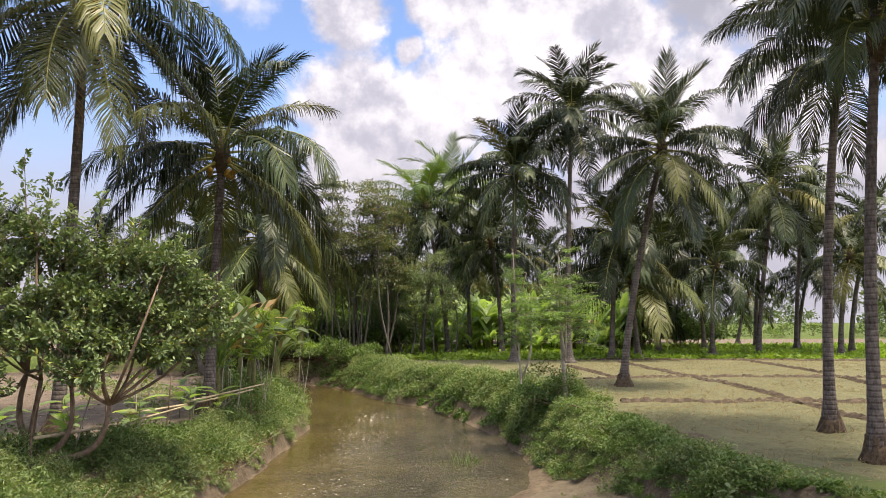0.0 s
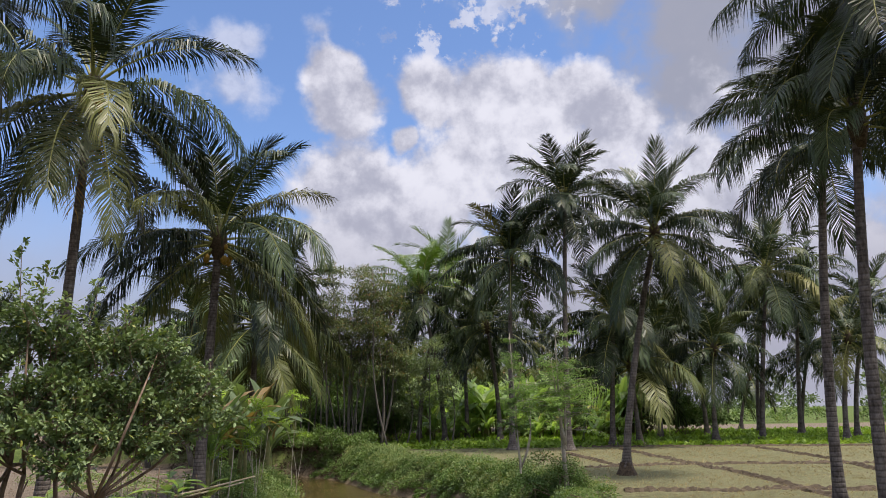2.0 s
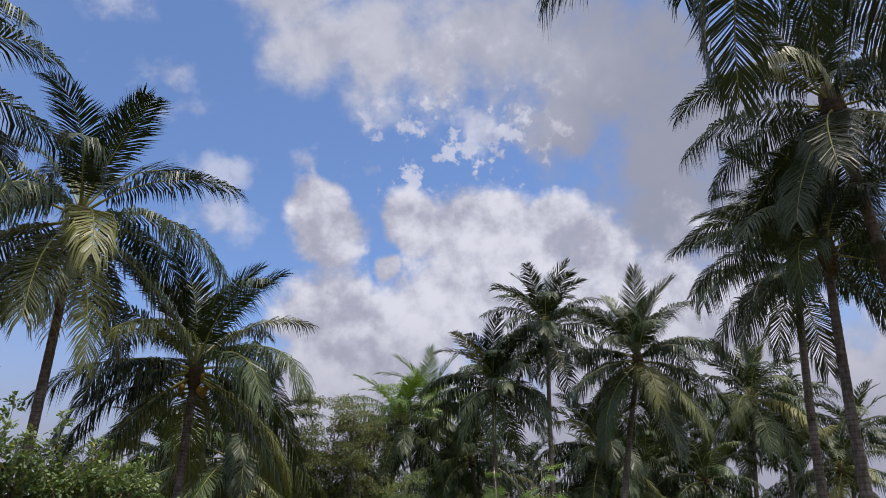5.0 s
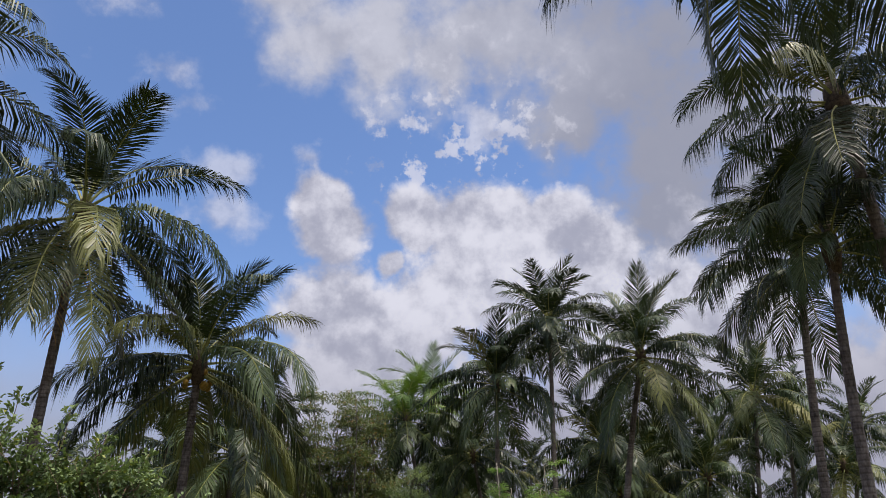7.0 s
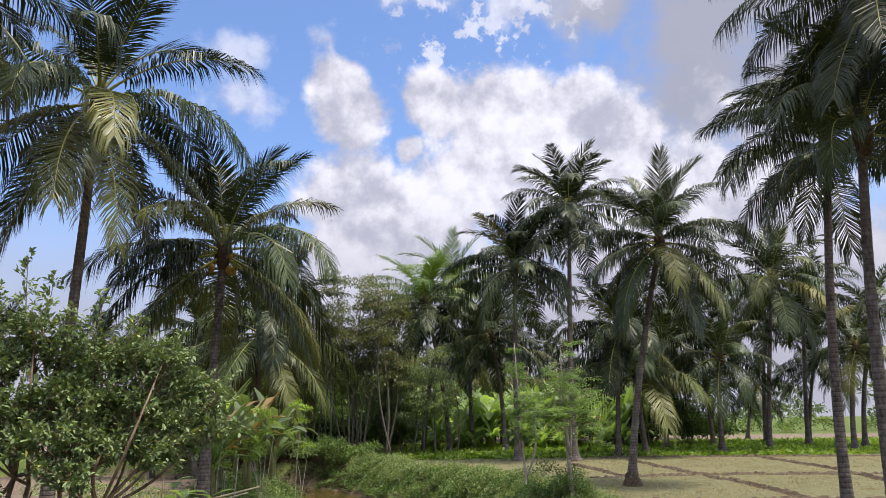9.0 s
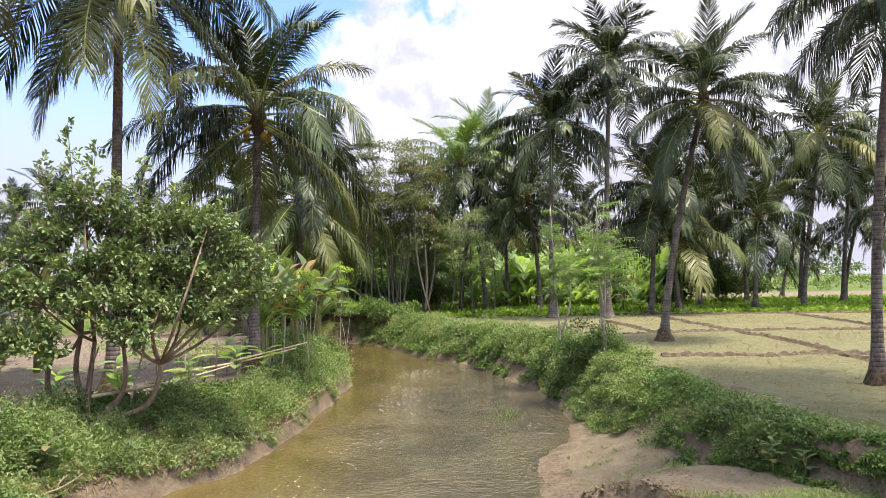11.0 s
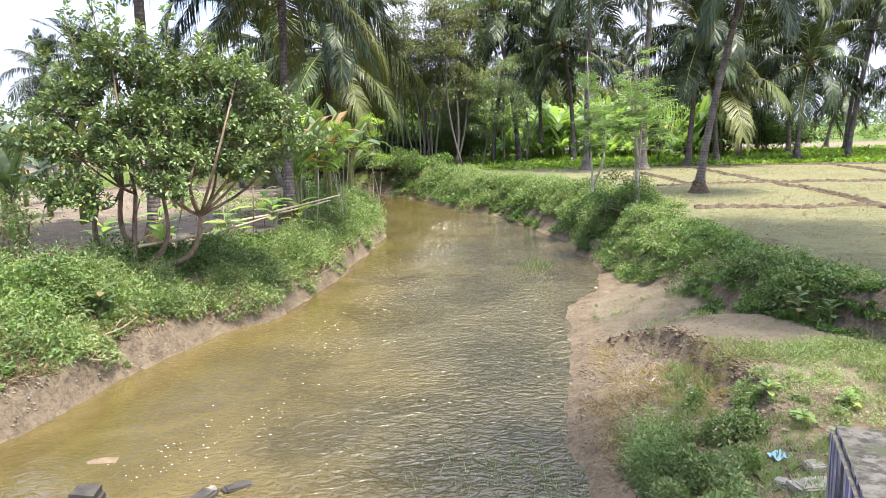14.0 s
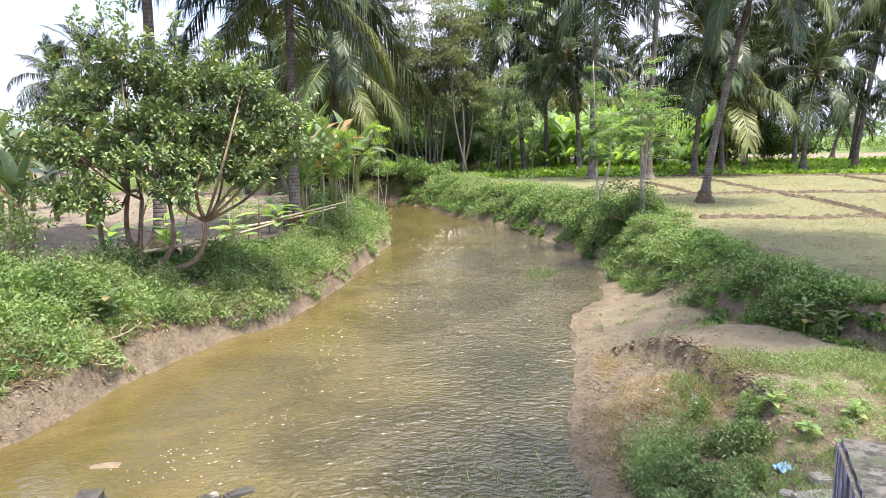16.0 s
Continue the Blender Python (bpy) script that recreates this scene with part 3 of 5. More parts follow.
def palm(x, y, dx, dy, h, reach, seed, count=26, thick=0.165, lean=1.5, nuts=0, dead=0, turn=0.0, low=-42.0, clear=False, yellow=0.0, fresh=False, group="coconut palms on the field",
         label="tall coconut palm with a slim ringed grey trunk", base_z=None):
    rng = np.random.default_rng(seed)
    z = (height(x, y) if base_z is None else base_z) - 0.05
    top = empty("coconut_palm", x, y, z, label, "palm tree", group)
    n = max(30, int(h / 0.11))
    s = np.linspace(0, 1, n)
    bow = rng.normal(0, 0.05, 2) * h * 0.3
    px = dx * s ** lean + bow[0] * np.sin(np.pi * s) * 0.5
    py = dy * s ** lean + bow[1] * np.sin(np.pi * s) * 0.5
    pz = (h + 0.05) * s
    rad = thick * (0.98 - 0.38 * s) + thick * 1.75 * np.exp(-pz / 0.30) + 0.005 * (np.arange(n) % 2) * (thick / 0.165)
    v, f = tube(np.stack([px, py, pz], 1), rad, 12)
    mesh_object("trunk", v, f, PALM_BARK, top, smooth=True)
    if math.hypot(x, y) < 32:
        # the mat of old roots round the foot
        rr = np.array([2.75, 2.5, 2.1, 1.7, 1.45]) * thick
        fv, ff = tube([(0, 0, -0.05), (0, 0, 0.08), (0.01, 0, 0.2), (0.01, 0.01, 0.33), (0.01, 0.01, 0.46)], rr, 22)
        fv = fv * np.stack([1 + rng.normal(0, 0.07, len(fv)), 1 + rng.normal(0, 0.07, len(fv)), 1 + rng.normal(0, 0.03, len(fv))], 1)
        mesh_object("root_foot", fv, ff, FIBRE, top, "dark matted root foot")
    v, f = tube([(dx, dy, h - 0.45), (dx, dy, h - 0.1), (dx, dy, h + 0.25), (dx, dy, h + 0.6)], [thick * 0.75, thick * 1.5, thick * 1.35, 0.03], 9)
    mesh_object("crown_base", v, f, FIBRE, top, "brown fibrous crown base", True)
    for i in range(count):
        u = (i + 0.5) / count
        e = 80 - (80 - low) * u ** 1.25 + rng.normal(0, 6)
        k = int(np.argmin([abs(e - q) for q in ELEVS]))
        old = rng.random() < yellow * min(1.0, max(0.0, (u - 0.35) * 2.2))
        me = YELLOW[k][int(rng.integers(2))] if old else (FRONDS_FINE if math.hypot(x, y) < 32 else FRONDS)[k][int(rng.integers(3))]
        if fresh and k < 4 and u < 0.6:
            me = FRONDS_FRESH[k][int(rng.integers(2))]
        az = turn + i * 137.5 + rng.normal(0, 9)
        if clear and e < 8:
            # the old fronds on the stream side have been cut away
            cut = math.degrees(math.atan2(-y, -x))
            d = (az - cut + 180) % 360 - 180
            if abs(d) < 55:
                az = cut + (55 + abs(d) * 0.6) * (1 if d > 0 else -1)
        L = reach * (0.88 + 0.12 * min(1.0, u * 3.0)) * rng.uniform(0.92, 1.08)
        m = pose(dx, dy, h + 0.30 - 0.4 * u, 0, -(e - ELEVS[k]) * 0.6, az) @ Matrix.Scale(L, 4)
        share("frond", me, top, "yellowing frond" if old else "", m)
    for i in range(dead):
        m = pose(dx, dy, h - 0.1, 0, 0, turn + rng.uniform(0, 360)) @ Matrix.Scale(reach * 0.8, 4)
        share("dead_frond", DEAD[i % 2], top, "dry brown hanging frond", m)
    for i in range(nuts):
        a, q = rng.uniform(0, 2 * math.pi), rng.uniform(0.18, 0.34)
        m = pose(dx + q * math.cos(a), dy + q * math.sin(a), h - rng.uniform(0.05, 0.55), 0, rng.uniform(-20, 20), 0)
        share("coconut", NUT, top, "yellow-orange coconut" if i == 0 else "", m)
    return top


LEFT = "coconut palms on the soil bank"
palm(-5.98, 18.03, 0.13, 0.04, 6.73, 3.8, 11, 32, low=-44, clear=True, thick=0.15, nuts=12, yellow=0.4, group=LEFT, label="coconut palm with orange nuts beside the bamboo fence")
palm(-8.11, 14.90, 0.11, 0.06, 9.66, 3.9, 12, 27, low=-64, thick=0.135, nuts=8, dead=1, yellow=0.42, group=LEFT, label="tall coconut palm rising behind the guava bush")
palm(-9.18, 34.30, 0.20, 0.05, 8.26, 5.2, 13, 36, low=-60, yellow=1.0, thick=0.20, group=LEFT, label="coconut palm with yellowing fronds over banana plants")
palm(-9.90, 8.90, 0.3, 0.5, 9.60, 4.0, 37, 30, thick=0.14, yellow=0.9, group=LEFT, label="coconut palm with yellowing fronds beside the tilled soil")
palm(6.08, 23.57, 1.45, -0.42, 7.99, 3.2, 14, 40, low=-62, thick=0.13, nuts=8, yellow=0.12, label="coconut palm with a leaning pale trunk on the field")
palm(7.54, 13.72, 0.49, -0.28, 7.5, 2.8, 15, 26, thick=0.105, low=-18, label="dark coconut palm with a flared foot on the field")
palm(6.60, 10.76, 0.31, -0.20, 6.69, 2.5, 16, 24, thick=0.105, low=-18, label="dark coconut palm with a curved trunk on the field")
palm(7.90, 10.60, -1.25, -1.55, 8.5, 2.5, 17, 26, thick=0.13, low=-50, label="tall dark coconut palm with a leaning trunk")
palm(5.60, 4.60, -2.1, 0.1, 9.2, 2.9, 18, 24, thick=0.14, low=-70, label="near dark coconut palm leaning over the stream bank")
palm(6.87, 37.85, 0.46, -0.09, 13.67, 4.2, 19, 38, thick=0.16, nuts=6, label="very tall straight coconut palm at the field edge")
palm(4.02, 39.19, 0.22, -0.02, 10.60, 4.4, 20, 38)
palm(0.39, 47.23, -1.55, -0.01, 9.99, 4.7, 21, 30, low=-35, fresh=True, label="young coconut palm with upright bright fronds and leaning trunk")
palm(-1.40, 50.08, 2.16, 0.01, 11.51, 4.7, 22, 30, low=-35, fresh=True, label="young coconut palm with upright bright fronds")
palm(2.02, 51.74, -0.15, 0.01, 7.30, 3.6, 23, 28, label="small dark coconut palm in the shade")
palm(3.99, 46.93, -0.67, 0.05, 7.59, 4.3, 24, 34)
palm(9.99, 41.24, 0.49, -0.12, 7.22, 4.6, 25, 32)
palm(11.89, 42.45, -0.24, 0.07, 4.67, 5.6, 26, 18, low=-30, yellow=0.3, label="low coconut palm with wide arching fronds")
palm(15.04, 48.62, 0.39, -0.12, 7.33, 4.6, 27, 32)
palm(16.83, 43.51, 0.35, -0.14, 5.69, 4.2, 28, 30)
palm(19.57, 52.19, -0.18, 0.07, 9.89, 4.6, 29, 32)
palm(20.24, 44.76, 1.22, -0.57, 10.70, 4.8, 30, 32, yellow=0.4)
palm(25.25, 56.28, 0.96, -0.44, 9.94, 4.4, 31, 22)
palm(28.84, 68.16, 1.14, -0.49, 4.93, 4.0, 32, 18)
palm(25.62, 50.57, 0.82, -0.42, 10.59, 4.4, 33, 24)
palm(28.45, 55.95, 1.02, -0.53, 6.44, 4.6, 34, 24)
palm(24.89, 43.61, 0.70, -0.41, 6.18, 3.6, 35, 24)
palm(27.82, 47.49, 1.34, -0.81, 8.63, 4.4, 36, 26)
BACK = "coconut palms in the grove behind"
for i, (bx, by, bh) in enumerate([(8, 78, 9.5), (12, 82, 10.5), (18, 68, 10), (-3, 80, 9.5), (4, 84, 10), (16.5, 58, 6.5), (-16, 45, 8), (-13, 40, 6.5),
                                  (-30, 62, 9), (-38, 60, 9.5), (-46, 66, 9), (-24, 70, 9), (44, 58, 9)]):
    palm(bx, by, 0.4 * math.sin(i * 2.1), 0.3 * math.cos(i), bh, 4.8, 60 + i, 24, group=BACK, label="far coconut palm in the grove")


# ------------------------------------------------------------------ other plants
def foliage(rng, centres, radii, count, size, slim=0.45, flat=0.0, droop=0.2, oval=False):
    """Leaves in clumps round the given centres."""
    centres, radii = np.asarray(centres, float), np.asarray(radii, float)
    k = rng.integers(0, len(centres), count)
    d = ball_dirs(rng, count)
    d[:, 2] = np.abs(d[:, 2]) * 0.9 - 0.25 * rng.random(count)
    r = rng.random(count) ** 0.45
    base = centres[k] + d * r[:, None] * radii[k][:, None] * np.array([1, 1, 0.8 - 0.5 * flat])
    way = d * 0.8 + ball_dirs(rng, count) * 0.8 + np.array([0, 0, 0.15 - droop])
    up = np.array([0, 0, 1.0]) + ball_dirs(rng, count) * 0.55
    ln = size * rng.uniform(0.65, 1.25, count)
    if oval:
        return oval_leaves(base, way, up, ln, ln * slim)
    return leaves(base, way, up, ln, ln * slim * rng.uniform(0.8, 1.2, count), sag=0.15)


def limb(a, b, ra, rb, rng, sway=0.12, n=9, rise=0.0):
    a, b = np.asarray(a, float), np.asarray(b, float)
    s = np.linspace(0, 1, n)[:, None]
    p = a + (b - a) * s
    p = p + np.sin(np.pi * s) * rng.normal(0, sway, 3) * np.linalg.norm(b - a)
    p[:, 2] += rise * np.sin(np.pi * s[:, 0])
    return tube(p, np.linspace(ra, rb, n), 6)


def shrub(name, x, y, centres, radii, count, size, mat, label, category="shrub", group="", stems=5, bark=BARK, stem_r=0.03, slim=0.45, seed=0, z=None, bases=None, droop=0.2):
    rng = np.random.default_rng(seed)
    z = height(x, y) - 0.03 if z is None else z
    top = empty(name, x, y, z, label, category, group)
    rel = np.asarray(centres, float) - np.array([x, y, z])
    pieces = []
    for i in range(stems):
        c = rel[i % len(rel)]
        b = (rng.normal(0, 0.06), rng.normal(0, 0.06), 0) if bases is None else bases[i % len(bases)]
        pieces.append(limb(b, c, stem_r, stem_r * 0.3, rng, 0.04))
    for i, c in enumerate(rel):
        for q in range(3):
            e = c + ball_dirs(rng, 1)[0] * radii[i] * 0.8
            pieces.append(limb(c, e, stem_r * 0.3, 0.003, rng, 0.1, 5))
    v, f = joined(pieces)
    tagged(mesh_object("branching", v, f, bark, top, smooth=True), kind="stuff")
    leaf_object("foliage", [foliage(rng, rel, radii, count, size, slim, droop=droop)], mat, top)
    return top


def guava():
    """A wide bush of several crooked stems with twigs of paired oval leaves."""
    rng = np.random.default_rng(5)
    x, y = -6.98, 12.1
    z = height(x, y) - 0.05
    top = empty("guava_bush", x, y, z, "spreading guava bush with crooked brown stems and small oval leaves", "bush")
    ends = [(-7.0, 11.9, 5.0), (-7.3, 11.6, 4.4), (-6.6, 12.1, 4.6), (-6.0, 12.2, 4.5), (-5.5, 12.4, 4.6), (-5.0, 12.5, 4.5), (-4.6, 12.7, 4.1),
            (-4.2, 12.8, 3.8), (-4.1, 12.7, 3.3), (-7.8, 11.4, 4.0), (-7.5, 11.2, 3.3), (-6.9, 11.5, 3.8), (-6.3, 11.7, 3.9), (-5.8, 11.9, 3.8),
            (-5.3, 12.2, 3.7), (-4.8, 12.4, 3.4), (-6.7, 11.3, 3.1), (-6.1, 11.5, 3.2), (-5.5, 11.8, 3.1), (-4.9, 12.2, 2.9), (-6.0, 12.7, 3.4),
            (-7.0, 12.3, 3.4), (-7.7, 11.1, 2.6), (-5.3, 12.9, 3.9), (-7.2, 11.0, 2.4), (-5.9, 11.4, 2.6), (-8.1, 11.2, 3.4), (-6.5, 12.6, 4.2)]
    shoots = [((-7.1, 11.8, 4.8), (-7.25, 11.8, 6.35)), ((-7.0, 11.9, 5.0), (-6.85, 12.0, 5.95)), ((-7.7, 11.4, 4.0), (-8.0, 11.4, 5.1)), ((-6.3, 12.2, 4.6), (-6.05, 12.2, 5.7)),
              ((-5.6, 12.4, 4.6), (-5.45, 12.4, 5.3)), ((-7.3, 11.6, 4.4), (-7.6, 11.6, 5.7)), ((-5.0, 12.5, 4.4), (-4.75, 12.6, 5.0)), ((-6.6, 12.1, 4.6), (-6.55, 12.1, 5.4))]
    pieces, base_pts, way_pts = [], [], []
    feet = [(-0.62, 0.1, 0), (-0.1, 0.05, 0), (0.12, -0.05, 0), (0.3, 0.1, 0), (0.05, 0.15, 0)]
    forks = []
    for i, (fx, fy, _) in enumerate(feet):
        a = np.array([fx, fy, 0.0])
        b = a + np.array([(-0.05, 0.05, 0.45, 1.0, -0.3)[i], rng.normal(0, 0.15), (1.15, 1.35, 1.25, 0.95, 1.5)[i]])
        v, f = limb(a, b, 0.062, 0.036, rng, 0.10)
        mesh_object("stem", v, f, BARK, top, smooth=True)
        forks.append(b)
    for e in ends:
        e = np.array(e) - np.array([x, y, z])
        k = int(np.argmin([np.linalg.norm(e - q) + rng.uniform(0, 0.5) for q in forks]))
        pieces.append(limb(forks[k], e, 0.032, 0.012, rng, 0.13, 9))
        for _ in range(20):
            d = ball_dirs(rng, 1)[0]
            d[2] = d[2] * 0.7 + 0.25
            tip = e + d * rng.uniform(0.25, 0.72)
            start = e + (forks[k] - e) * rng.uniform(0, 0.35)
            pieces.append(limb(start, tip, 0.008, 0.003, rng, 0.12, 5))
            for s in np.linspace(0.35, 1.05, 15):
                for sg in (1, -1):
                    side = np.cross(d, ball_dirs(rng, 1)[0])
                    base_pts.append(start + (tip - start) * s + rng.normal(0, 0.015, 3))
                    way_pts.append(d * 0.5 + side * sg + np.array([0, 0, 0.15]))
    for a, b in shoots:
        a, b = np.array(a) - np.array([x, y, z]), np.array(b) - np.array([x, y, z])
        pieces.append(limb(a, b, 0.012, 0.004, rng, 0.04, 7))
        for s in np.linspace(0.0, 1.0, 26):
            d = ball_dirs(rng, 1)[0] * np.array([1, 1, 0.3]) + np.array([0, 0, 0.35])
            p = a + (b - a) * s
            tip = p + d * 0.30 * (1.1 - 0.7 * s)
            for q in np.linspace(0.2, 1.0, 6):
                side = np.cross(d, ball_dirs(rng, 1)[0])
                base_pts.append(p + (tip - p) * q)
                way_pts.append(d * 0.6 + side + np.array([0, 0, 0.2]))
    v, f = joined(pieces)
    tagged(mesh_object("branching", v, f, BARK, top, smooth=True), kind="stuff")
    n = len(base_pts)
    ln = rng.uniform(0.07, 0.125, n)
    up = np.array([0, 0, 1.0]) + ball_dirs(rng, n) * 0.6
    rel = np.array(ends) - np.array([x, y, z])
    extra = foliage(rng, rel, np.full(len(rel), 0.5), 7500, 0.095, 0.5, oval=True)
    leaf_object("foliage", [oval_leaves(np.array(base_pts), np.array(way_pts), up, ln, ln * 0.5), extra], GUAVA, top)


guava()


def slim_tree(x, y, h, lean, seed, crown=0.55, bark=GREY_BARK, mat=GROVE, count=1500, size=0.19, spread=1.3, thick=0.07, label="slim grey tree with thin dusty foliage", group="slim trees by the bend"):
    rng = np.random.default_rng(seed)
    z = height(x, y) - 0.05
    top = empty("slim_tree", x, y, z, label, "tree", group)
    tip = np.array([lean[0], lean[1], h])
    s = np.linspace(0, 1, 14)[:, None]
    p = tip * s + np.sin(np.pi * s * 1.5) * rng.normal(0, 0.18, 3) * np.array([1, 1, 0])
    v, f = tube(p, np.linspace(thick, thick * 0.2, 14), 7)
    mesh_object("trunk", v, f, bark, top, smooth=True)
    cs, rs, pieces = [], [], []
    for i in range(15):
        u = 1 - crown * rng.random() ** 0.8
        a = np.array([np.interp(u, s[:, 0], p[:, k]) for k in range(3)])
        t = rng.uniform(0, 2 * math.pi)
        q = spread * rng.uniform(0.3, 1.0) * (1.15 - u * 0.5)
        b = a + np.array([math.cos(t) * q, math.sin(t) * q, rng.uniform(0.2, 0.9)])
        pieces.append(limb(a, b, thick * 0.3, 0.006, rng, 0.1, 5))
        cs.append(b)
        rs.append(rng.uniform(0.45, 0.85))
    v, f = joined(pieces)
    tagged(mesh_object("branching", v, f, bark, top), kind="stuff")
    leaf_object("crown", [foliage(rng, cs, np.array(rs), count, size, 0.4, droop=0.35)], mat, top)


row = np.random.default_rng(77)
for i in range(26):
    u = i / 25
    bx = -9.4 + 6.8 * u + row.normal(0, 0.4)
    by = 42.6 - 2.2 * abs(u - 0.45) + row.uniform(-0.8, 3.5)
    slim_tree(bx, by, row.uniform(7.5, 11.0), (row.normal(0, 0.7), row.normal(0, 0.3)), 400 + i, crown=row.uniform(0.45, 0.65), thick=row.uniform(0.045, 0.085))
for i in range(7):
    slim_tree(-4.5 + 5.0 * i / 6 + row.normal(0, 0.3), 44.5 + row.uniform(-0.5, 2.0), row.uniform(4.8, 6.8), (row.normal(0, 0.4), 0), 440 + i, crown=0.75, mat=FEATHER, count=2600,
              size=0.15, spread=1.4, thick=0.06, label="feathery blue-green tree by the stream bend", group="feathery trees by the bend")


def banana_leaf_mesh(seed, droop):
    rng = np.random.default_rng(seed)
    n = 12
    s = np.linspace(0, 1, n)
    ang = np.radians(72 - droop * s ** 1.2)
    dv = np.stack([np.cos(ang), np.zeros(n), np.sin(ang)], 1)
    p = np.concatenate([[np.zeros(3)], np.cumsum((dv[1:] + dv[:-1]) / 2 / (n - 1), axis=0)])
    w = np.interp(s, [0, 0.12, 0.2, 0.5, 0.85, 1], [0.006, 0.008, 0.09, 0.135, 0.10, 0.01])
    nrm = np.stack([-np.sin(ang), np.zeros(n), np.cos(ang)], 1)
    verts, faces = [], []
    for sg in (1, -1):
        k0 = len(verts)
        for i in range(n):
            ww = w[i] * rng.uniform(0.82, 1.08)
            verts.append(tuple(p[i]))
            e = p[i] + np.array([0, sg * ww, 0]) + nrm[i] * ww * 0.25 + np.array([0, 0, -ww * rng.uniform(0, 0.35)])
            verts.append(tuple(e))
        for i in range(n - 1):
            a = k0 + 2 * i
            faces.append((a, a + 2, a + 3, a + 1) if sg > 0 else (a, a + 1, a + 3, a + 2))
    rv, rf = tube(p - nrm * 0.008, np.linspace(0.016, 0.003, n), 4, False)
    k = len(verts)
    verts += [tuple(q) for q in rv]
    faces += [tuple(i + k for i in q) for q in rf]
    return verts, faces


def banana_meshes(mat):
    out = []
    for i, d in enumerate((25, 60, 95, 125)):
        v, f = banana_leaf_mesh(500 + i, d)
        me = bpy.data.meshes.new("leaf")
        me.from_pydata(v, [], f)
        me.materials.append(mat)
        out.append(me)
    return out


BRIGHT, OLD = banana_meshes(BANANA), banana_meshes(BANANA_OLD)


def banana(x, y, h, seed, kinds=BRIGHT, count=9, leaf=1.7, group="banana plants", label="banana plant with broad bright green leaves"):
    rng = np.random.default_rng(seed)
    top = empty("banana_plant", x, y, height(x, y) - 0.03, label, "banana plant", group)
    v, f = tube([(0, 0, 0), (0.02, 0, h * 0.5), (0, 0.02, h)], [0.09, 0.075, 0.05], 9)
    mesh_object("stem", v, f, BANANA_STEM, top, smooth=True)
    for i in range(count):
        k = min(3, int(i * 4 / count + rng.random() * 0.6))
        m = pose(0, 0, h - 0.04 * i, 0, rng.normal(0, 6), i * 137.5 + rng.normal(0, 15)) @ Matrix.Scale(leaf * rng.uniform(0.8, 1.12), 4)
        share("leaf", kinds[k], top, m=m)
    return top


gr = np.random.default_rng(31)
for i in range(95):
    banana(gr.uniform(-2.0, 15.5), gr.uniform(53.0, 62.0), gr.uniform(1.3, 2.9), 600 + i, leaf=gr.uniform(2.2, 2.9), count=9, group="banana grove behind the palms")
for i in range(34):
    banana(gr.uniform(-1.5, 15.0), gr.uniform(50.0, 54.0), gr.uniform(0.4, 1.0), 800 + i, leaf=gr.uniform(1.4, 2.0), count=8, group="banana grove behind the palms", label="young banana plant with bright green leaves")
for i, (bx, by, bh) in enumerate([(-6.6, 21.0, 1.1), (-7.1, 22.3, 1.6), (-6.2, 23.0, 1.3), (-6.4, 20.0, 1.2), (-7.5, 24.2, 1.7), (-6.9, 25.0, 1.7), (-8.3, 26.6, 1.9), (-7.8, 27.0, 1.8), (-6.3, 26.4, 1.7), (-9.0, 29.0, 2.0), (-6.8, 29.0, 1.8)]):
    banana(bx, by, bh, 700 + i, BRIGHT if i % 4 == 3 else OLD, 9, 2.1, "banana plants behind the fence", "banana plant with grey-green leaves behind the fence")
for i, (bx, by, bh) in enumerate([(-11.6, 15.0, 1.1), (-12.6, 16.0, 1.5), (-13.8, 15.5, 1.4), (-12.2, 18.5, 1.7), (-14.5, 18.0, 1.9), (-16.5, 20.0, 1.9), (-14.6, 20.5, 1.5), (-18, 24, 2.0), (-17.6, 26, 2.0)]):
    banana(bx, by, bh, 720 + i, OLD, 8, 1.6, "banana plants on the tilled soil", "banana plant with drooping leaves on bare soil")


def grove_tree(x, y, h, w, seed, mat=GROVE, count=2200, size=0.30):
    rng = np.random.default_rng(seed)
    z = height(x, y) - 0.05
    top = empty("grove_tree", x, y, z, "leafy tree in the dense grove behind", "tree", "leafy trees in the grove")
    v, f = limb((0, 0, 0), (rng.normal(0, 0.4), 0, h * 0.75), 0.14, 0.05, rng, 0.05, 10)
    mesh_object("trunk", v, f, GREY_BARK, top, smooth=True)
    cs = [(rng.normal(0, w * 0.45), rng.normal(0, w * 0.45), h * rng.uniform(0.3, 0.95)) for _ in range(16)]
    leaf_object("crown", [foliage(rng, cs, np.full(16, w * 0.36), count, size, 0.45)], mat, top)


gt = np.random.default_rng(12)
for i in range(30):
    grove_tree(-22 + 46 * i / 29 + gt.normal(0, 0.8), gt.uniform(72, 80) - 16 * (i < 12), gt.uniform(6.0, 9.5), gt.uniform(3.4, 4.6), 900 + i, count=3000, size=0.34)
for i, (x, y) in enumerate([(-10.5, 31), (-13, 32.5), (-16, 33), (-19.5, 34), (-24, 35), (-29, 34)]):
    grove_tree(x, y, gt.uniform(3.5, 5.0), 2.6, 930 + i, count=1500, size=0.22)
for i in range(18):
    grove_tree(-14 + 29 * i / 17 + gt.normal(0, 0.6), gt.uniform(72, 75) - 19 * (i < 7), gt.uniform(4.5, 7.0), gt.uniform(2.8, 3.6), 950 + i, VINE, 2200, 0.30)


